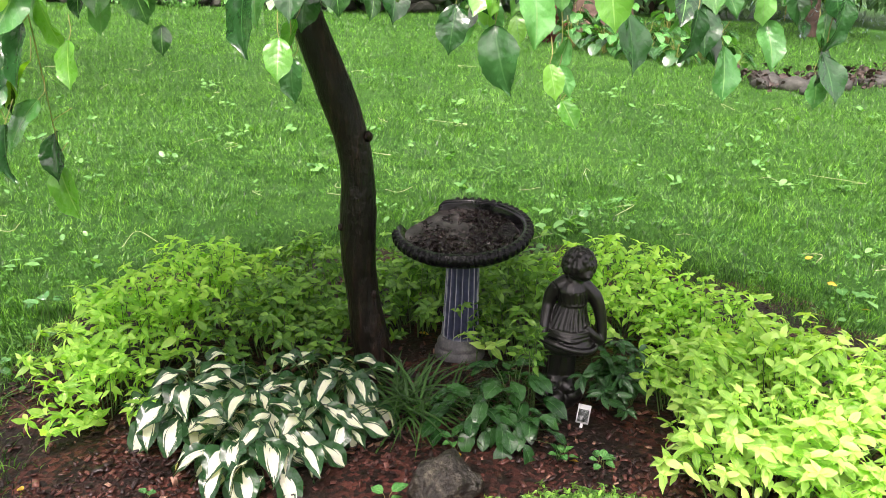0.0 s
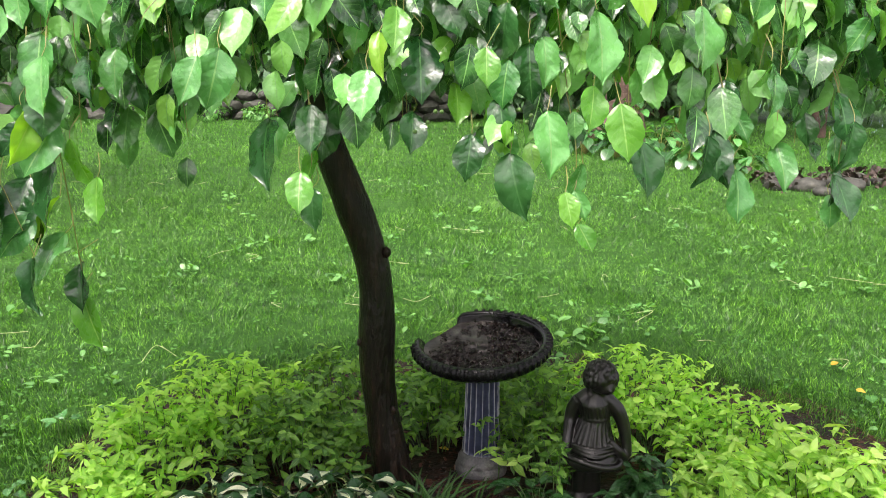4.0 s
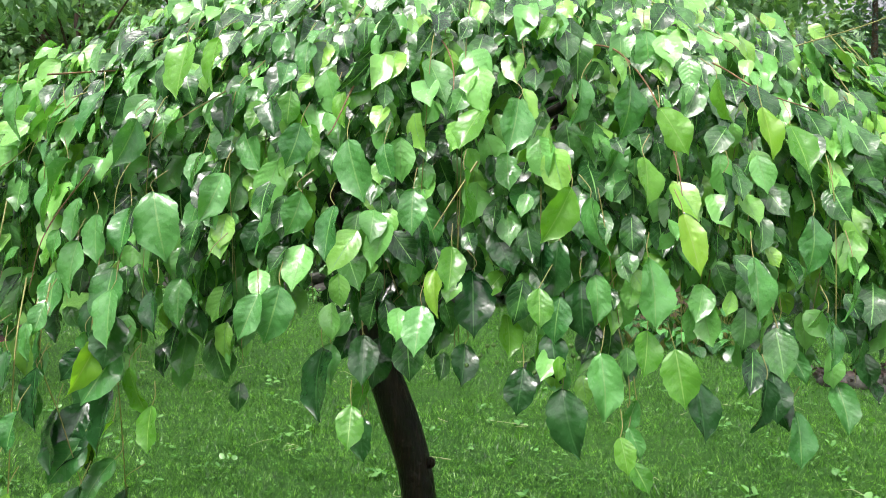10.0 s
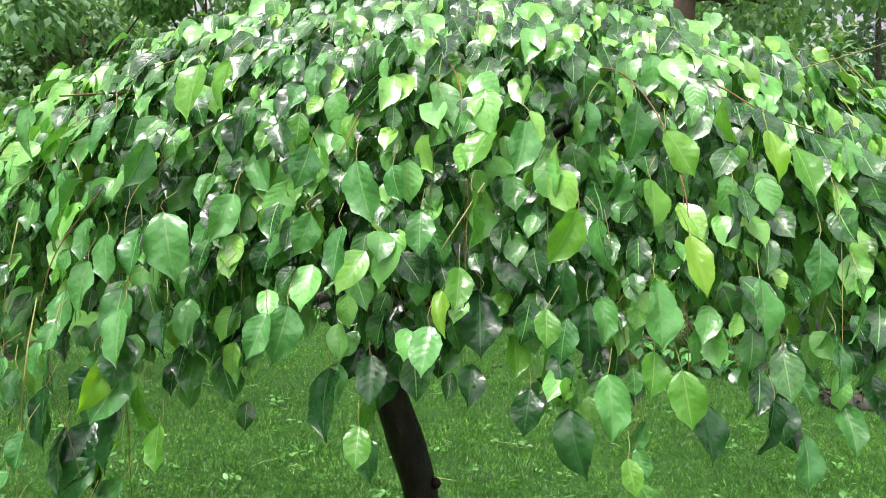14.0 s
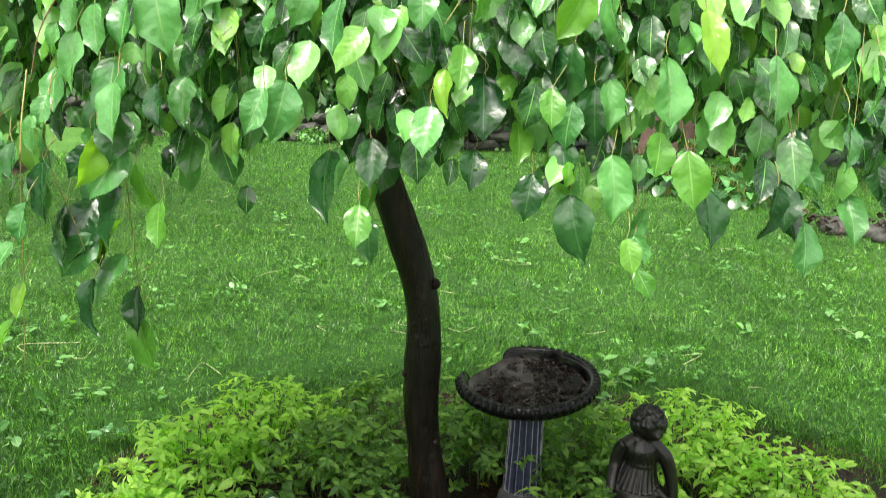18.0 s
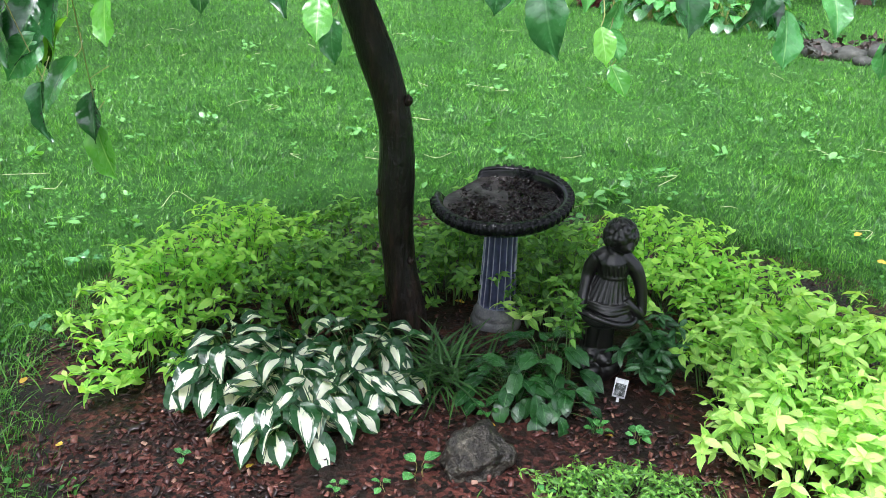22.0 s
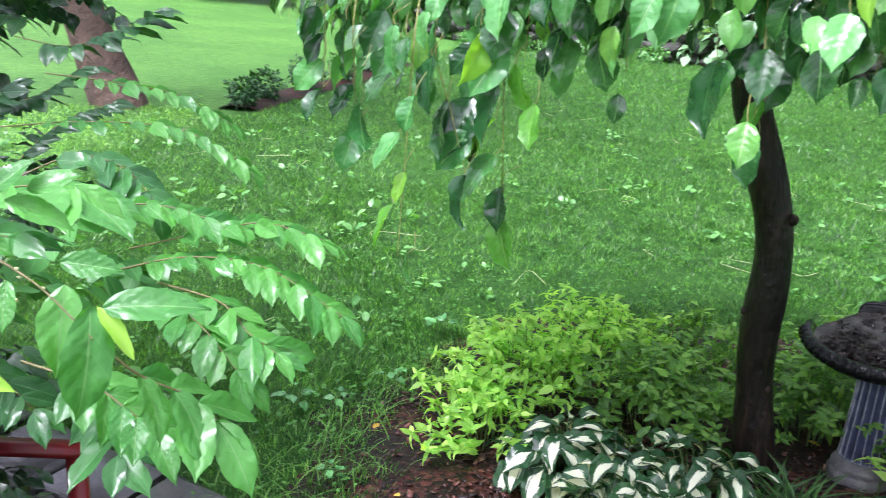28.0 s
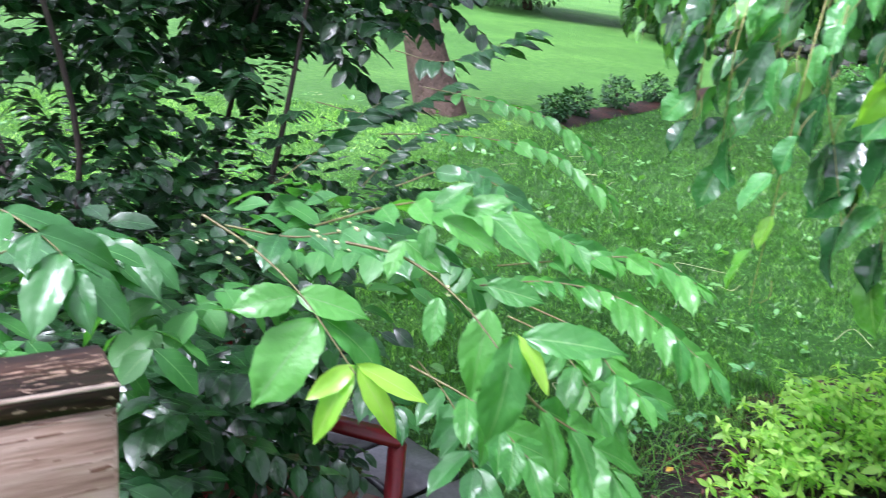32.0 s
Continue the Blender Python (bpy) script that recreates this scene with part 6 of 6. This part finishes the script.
root = thing("burgundy_shrub", "dark burgundy-leaved shrub beside the old trunk", "shrub", (2.15, 18.4, 0))
tagged(part("foliage", mesh("foliage", *cluster(0, 0, 0.45, 0.5, 0.5, 0.45, 500, 0.16), material=red_leaf), parent=root), "burgundy leaves", kind="stuff")
for i in range(30):
    x, y = 4.3 + 2.9 * rng.uniform(0, 1), 0
    y = 11.9 + 0.35 * (x - 4.3) + rng.normal(0, 0.3)
    s = rng.uniform(0.10, 0.24)
    tagged(part("boulder", clod((s, s * 0.8, s * 0.55), 40 + i, 2, 0.25, 1.3), wall_stone, m=pose(x, y, s * 0.25, 0, 0, rng.uniform(0, 360))), "small grey edging boulder among dead leaves", "stone", "edging boulders")
nn = 380
x = rng.uniform(4.2, 7.4, nn)
P = np.stack([x, 12.0 + 0.35 * (x - 4.3) + rng.normal(0, 0.38, nn), rng.uniform(0.03, 0.2, nn)], -1)
D = rng.normal(0, 1, (nn, 3)) * (1, 1, 0.4)
litter_mat = leaf_material("brown_litter", (0.014, 0.010, 0.008), (0.065, 0.045, 0.034), (0.05, 0.035, 0.03), 0.6, True, 0.03, wet=0.0)
tagged(new("leaf_litter", mesh("leaf_litter", *stamp(litter, frames_of(D, vec((0, 0, 1)) + rng.normal(0, 0.6, (nn, 3))), rng.uniform(0.07, 0.16, nn), P), material=litter_mat)), "heap of soaked brown leaves on the bed edge", "leaf litter", kind="stuff")

# driveway far off to one side
line = bend([(9, 14, 0.012), (12.5, 22, 0.012), (18, 33, 0.012), (30, 52, 0.012)], 8)
sd = unit(np.cross(np.gradient(line, axis=0), vec((0, 0, 1))))
vs = np.concatenate([[p - s * 0.2, p + s * 4.5] for p, s in zip(line, sd)])
q = np.array([(2 * i, 2 * i + 1, 2 * i + 3, 2 * i + 2) for i in range(len(line) - 1)])
tagged(new("road_drive", mesh("road_drive", vs, q, material=gravel_mat)), "pale wet driveway beyond the lawn", "driveway", kind="structure")

# ---------------------------------------------------------------- lawn: weeds, clippings, blades
def scatter(count, r0, r1, a0=-38, a1=80, power=1.0):
    """Places on the lawn by distance and heading from the terrace, outside the beds."""
    t = rng.uniform(0, 1, count)
    r = (r0 ** power + t * (r1 ** power - r0 ** power)) ** (1 / power)
    a = np.radians(rng.uniform(a0, a1, count))
    x, y = -r * np.sin(a), r * np.cos(a)
    strip = np.abs(np.interp(y, pts[:, 1], pts[:, 0]) - x) < 0.3
    keep = (in_bed(x, y) > 1.0 + rng.normal(0, 0.035, count)) & ~((x > -3.1) & (x < -1.62) & (y < 1.75 + 0.25 * (x + 1.6))) & ~(strip & (y > 7.8) & (y < 17))
    keep &= ~((x > 7.5 + (y - 14) * 0.42) & (y > 13)) & (np.hypot(x + 0.7, y) > 0.5)
    return x[keep], y[keep]


def ring(count, x, y, size, flat, tone_mat, name, label):
    a = rng.uniform(0, 6.28, len(x))
    D = np.stack([np.cos(a), np.sin(a), rng.uniform(0.1, flat, len(x))], -1)
    P = np.stack([x, y, height(x, y) + rng.uniform(0.01, 0.045, len(x))], -1)
    me = mesh(name, *stamp(weed_form, frames_of(D, vec((0, 0, 1)) + rng.normal(0, 0.3, P.shape)), size, P), material=tone_mat)
    return tagged(new(name, me), label, "weeds", kind="stuff")


weed_form = leaf_form(0.30, 0.15, 0.3, 0.04, 0.5, 0.9, 2, 4, seed=110)
x, y = scatter(900, 3.2, 12, power=1.3)
grown = rng.uniform(0, 1, len(x)) < 0.22 + 0.45 * (np.sin(x * 1.7 + 1) * np.sin(y * 1.3 + 2) > 0)
x, y = x[grown], y[grown]
rep = 6
spread_ = np.repeat(rng.uniform(0.02, 0.06, len(x)), rep)
tilt_ = np.repeat(rng.uniform(0.4, 2.2, len(x)), rep)
xs, ys = np.repeat(x, rep) + rng.normal(0, 1, len(x) * rep) * spread_, np.repeat(y, rep) + rng.normal(0, 1, len(x) * rep) * spread_
ring(0, xs, ys, rng.uniform(0.4, 1.0, len(xs)) * np.repeat(rng.uniform(0.05, 0.11, len(x)), rep), tilt_, weed_leaf, "lawn_weeds", "broad-leaved weeds scattered in the lawn")
x, y = scatter(2400, 1.6, 9, power=1.3)
rep = 6
xs, ys = np.repeat(x, rep) + rng.normal(0, 0.025, len(x) * rep), np.repeat(y, rep) + rng.normal(0, 0.025, len(x) * rep)
ring(0, xs, ys, rng.uniform(0.014, 0.032, len(xs)), 0.7, clover_leaf, "clover", "small clover leaves low in the lawn")
weed_mesh = [mesh("leaf", *leaf_form(0.33, 0.2, c, 0.05, 0.48, 1.0, 4, 6, seed=140 + i), material=LEAF["m"]) for i, c in enumerate((0.3, 0.5))]
for x, y, c, s in ((-1.72, 3.30, 5, 0.085), (-1.85, 2.36, 6, 0.06), (-1.64, 2.74, 7, 0.055), (-1.70, 2.46, 5, 0.05), (-1.44, 2.01, 7, 0.045)):
    rosette("lawn_weed", "pale broad-leaved weed in the grass by the bed", "weed", x, y, c, s, weed_mesh, s * 1.4, s * 1.1, stalk_green, 0.1, "weeds by the bed")
straw_mat = two_tone("pale_clipping", [(0.3, (0.32, 0.40, 0.16)), (0.7, (0.52, 0.56, 0.3))], 5, 0.5)
x, y = scatter(95, 3.2, 13, -36, 60, 1.4)
cl = []
for px, py in zip(x, y):
    a, l = rng.uniform(0, 6.28), rng.uniform(0.05, 0.22)
    o = vec((px, py, 0.03))
    e = vec((math.cos(a), math.sin(a), 0))
    w = vec((-e[1], e[0], 0)) * rng.normal(0, 0.08)
    cl.append(tube(bend([o, o + e * l * 0.5 + w + up * rng.uniform(0.0, 0.035), o + e * l + w * rng.normal(0, 1.5) + up * rng.uniform(0, 0.03)], 5), 0.0013 + 0.0004 * py / 5, 4))
tagged(new("grass_clippings", mesh("grass_clippings", *join_stamps(cl), material=straw_mat)), "pale bent stalks lying on the lawn", "clippings", kind="stuff")
yellow_mat = leaf_material("fallen_yellow_leaf", (0.5, 0.3, 0.02), (0.7, 0.5, 0.06), (0.7, 0.5, 0.1), 0.4, False, 0.2)
yl_mesh = mesh("fallen_leaf", *leaf_form(0.34, 0.1, 0.15, 0.03, 0.45, 1.0, 4, 5, seed=120), material=yellow_mat)
for x, y, s in ((-1.47, 2.36, 0.035), (-0.62, 2.02, 0.03), (0.45, 2.28, 0.035), (0.08, 2.3, 0.04), (-0.05, 3.2, 0.05), (1.93, 3.9, 0.05), (1.98, 3.55, 0.045), (2.02, 4.3, 0.05), (1.42, 3.5, 0.04), (-1.2, 2.05, 0.03), (-0.2, 2.9, 0.05)):
    tagged(part("fallen_leaf", yl_mesh, m=pose(x, y, 0.02 if in_bed(x, y) < 1 else 0.05, rng.uniform(-15, 15), rng.uniform(-15, 15), rng.uniform(0, 360)) @ Matrix.Diagonal((s, s, s, 1))), "fallen yellow leaf on the ground", "leaf", "fallen leaves")

blades = []
for r0, r1, per_m2, tall, wide in ((1.3, 4.5, 6800, 0.040, 0.0036), (4.5, 7, 4600, 0.043, 0.0043), (7, 11, 2000, 0.054, 0.0056), (11, 18, 650, 0.06, 0.0085), (18, 30, 170, 0.075, 0.017)):
    area = radians(118) / 2 * (r1 ** 2 - r0 ** 2)
    x, y = scatter(int(area * per_m2), r0, r1, power=2.0)
    if r0 > 10:
        near_side = x + (y - 8.2) * 0.318 + 7.2 > 0
        x, y = x[near_side], y[near_side]
    nb = len(x)
    z = height(x, y)
    a = rng.uniform(0, 6.28, nb)
    b2 = 3.0 * np.sin(x * 2.3 + 1.5 * np.sin(y * 1.9)) + 2.0 * np.sin(y * 4.1 + x * 3.3) + rng.normal(0, 1.6, nb)
    h_ = tall * rng.uniform(0.55, 1.25, nb) * (1 + 0.3 * np.sin(x * 3.1 + 1) * np.sin(y * 2.7)) * (0.85 + 0.5 * np.sin(x * 13 + 3 * np.sin(y * 5)) * np.sin(y * 11 + 2 * np.sin(x * 7)))
    w_ = wide * rng.uniform(0.6, 1.2, nb)
    ln = h_ * rng.uniform(0.2, 1.15, nb)
    base = np.stack([x, y, z - 0.008], -1)
    sx = np.stack([np.cos(a), np.sin(a), 0 * a], -1) * w_[:, None] / 2
    dv = np.stack([np.cos(b2), np.sin(b2), 0 * a], -1) * ln[:, None]
    hv = np.stack([0 * a, 0 * a, h_], -1)
    mid = base + 0.35 * dv + 0.6 * hv
    tipv = base + dv + hv * 0.92
    v_ = np.stack([base - sx, base + sx, mid + 0.8 * sx, mid - 0.8 * sx, tipv + 0.15 * sx, tipv - 0.15 * sx], 1).reshape(-1, 3)
    o = (np.arange(nb) * 6)[:, None]
    if r0 < 4:
        q_ = np.concatenate([o + [[0, 1, 2, 3]], o + [[3, 2, 4, 5]]])
    else:
        v_ = np.stack([base - sx, base + sx, tipv + 0.2 * sx, tipv - 0.2 * sx], 1).reshape(-1, 3)
        q_ = (np.arange(nb) * 4)[:, None] + [[0, 1, 2, 3]]
    blades.append((v_, q_, np.zeros((len(v_), 2))))
tagged(new("grass", mesh("grass", *join_stamps(blades), material=grass_mat)), "bright green mown grass, wet and uneven", "grass", kind="stuff")
tuft = leaf_form(0.018, 0.4, 0.5, 0.0, 0.3, 0.9, 2, 5, seed=130)
x, y = rng.normal(-1.55, 0.13, 420), rng.uniform(1.7, 3.1, 420)
x2, y2 = rng.normal(0.62, 0.16, 260), rng.normal(1.92, 0.07, 260)
x, y = np.concatenate([x, x2]), np.concatenate([y, y2])
a = rng.uniform(0, 6.28, len(x))
D = np.stack([np.cos(a), np.sin(a), rng.uniform(0.5, 2.5, len(x))], -1)
L = np.where(np.arange(len(x)) < 420, rng.uniform(0.06, 0.15, len(x)), rng.uniform(0.03, 0.08, len(x)))
tagged(new("long_grass", mesh("long_grass", *stamp(tuft, frames_of(D, np.array([[0, 0, 1.0]]) - 0.3 * D), L, np.stack([x, y, np.maximum(bed_height(x, y), 0) - 0.004], -1)), material=long_blade)),
       "longer uncut grass along the bed's edge", "grass", kind="stuff")

# ---------------------------------------------------------------- bark chips
chip_forms = []
for i in range(6):
    r = np.random.default_rng(200 + i)
    lo = np.array([(-1, -1, 0), (1, -1, 0), (1, 1, 0), (-1, 1, 0)], float) * (0.5, 0.3, 1) * r.uniform(0.5, 1.25, (4, 3))
    hi = lo * r.uniform(0.8, 1.0, (4, 3)) + (0, 0, 0.14)
    chip_forms.append((np.concatenate([lo, hi]), np.array([(3, 2, 1, 0), (4, 5, 6, 7), (0, 1, 5, 4), (1, 2, 6, 5), (2, 3, 7, 6), (3, 0, 4, 7)]), np.zeros((8, 2))))
chip_mesh = [mesh("bark_chip", *f, material=chip_mat, smooth=False) for f in chip_forms]
nc = 36000
x, y = rng.uniform(-1.75, 1.95, nc), rng.uniform(1.4, 4.6, nc)
thin = np.sin(x * 4.1 + 2) * np.sin(y * 5.3) + 0.6 * np.sin(x * 9 + y * 7)
keep = (in_bed(x, y) < 1.0 + rng.normal(0, 0.03, nc)) & ((thin > -0.1) | (rng.uniform(0, 1, nc) < 0.3)) & (rng.uniform(0, 1, nc) < 0.8) & ((y < 2.9) | (rng.uniform(0, 1, nc) < 0.35))
x, y = x[keep], y[keep]
z = np.maximum(bed_height(x, y), 0) + rng.uniform(-0.001, 0.013, len(x)) + 0.005 * np.sin(x * 11) * np.sin(y * 9 + 1)
nrm = vec((0, 0, 1)) + rng.normal(0, 0.5, (len(x), 3))
a = rng.uniform(0, 6.28, len(x))
R = frames_of(np.stack([np.cos(a), np.sin(a), 0 * a], -1), nrm)
S = rng.uniform(0.008, 0.029, len(x)) * np.where(rng.uniform(0, 1, len(x)) < 0.12, 1.45, 1)
P = np.stack([x, y, z], -1)
nearest = np.flatnonzero((y < 2.35) & (x < 0.7))[:290]
for j in nearest:
    part("bark_chip", chip_mesh[j % 6], parent=bed, m=Matrix.Translation(P[j]) @ Matrix(R[j].tolist()).to_4x4() @ Matrix.Diagonal((S[j], S[j], S[j], 1)))
rest = np.ones(len(x), bool)
rest[nearest] = False
tagged(part("mulch", mesh("mulch", *join_stamps([stamp(chip_forms[k], R[rest][k::6], S[rest][k::6], P[rest][k::6]) for k in range(6)]), material=chips_mat, smooth=False), parent=bed), "red-brown bark chips", kind="stuff")
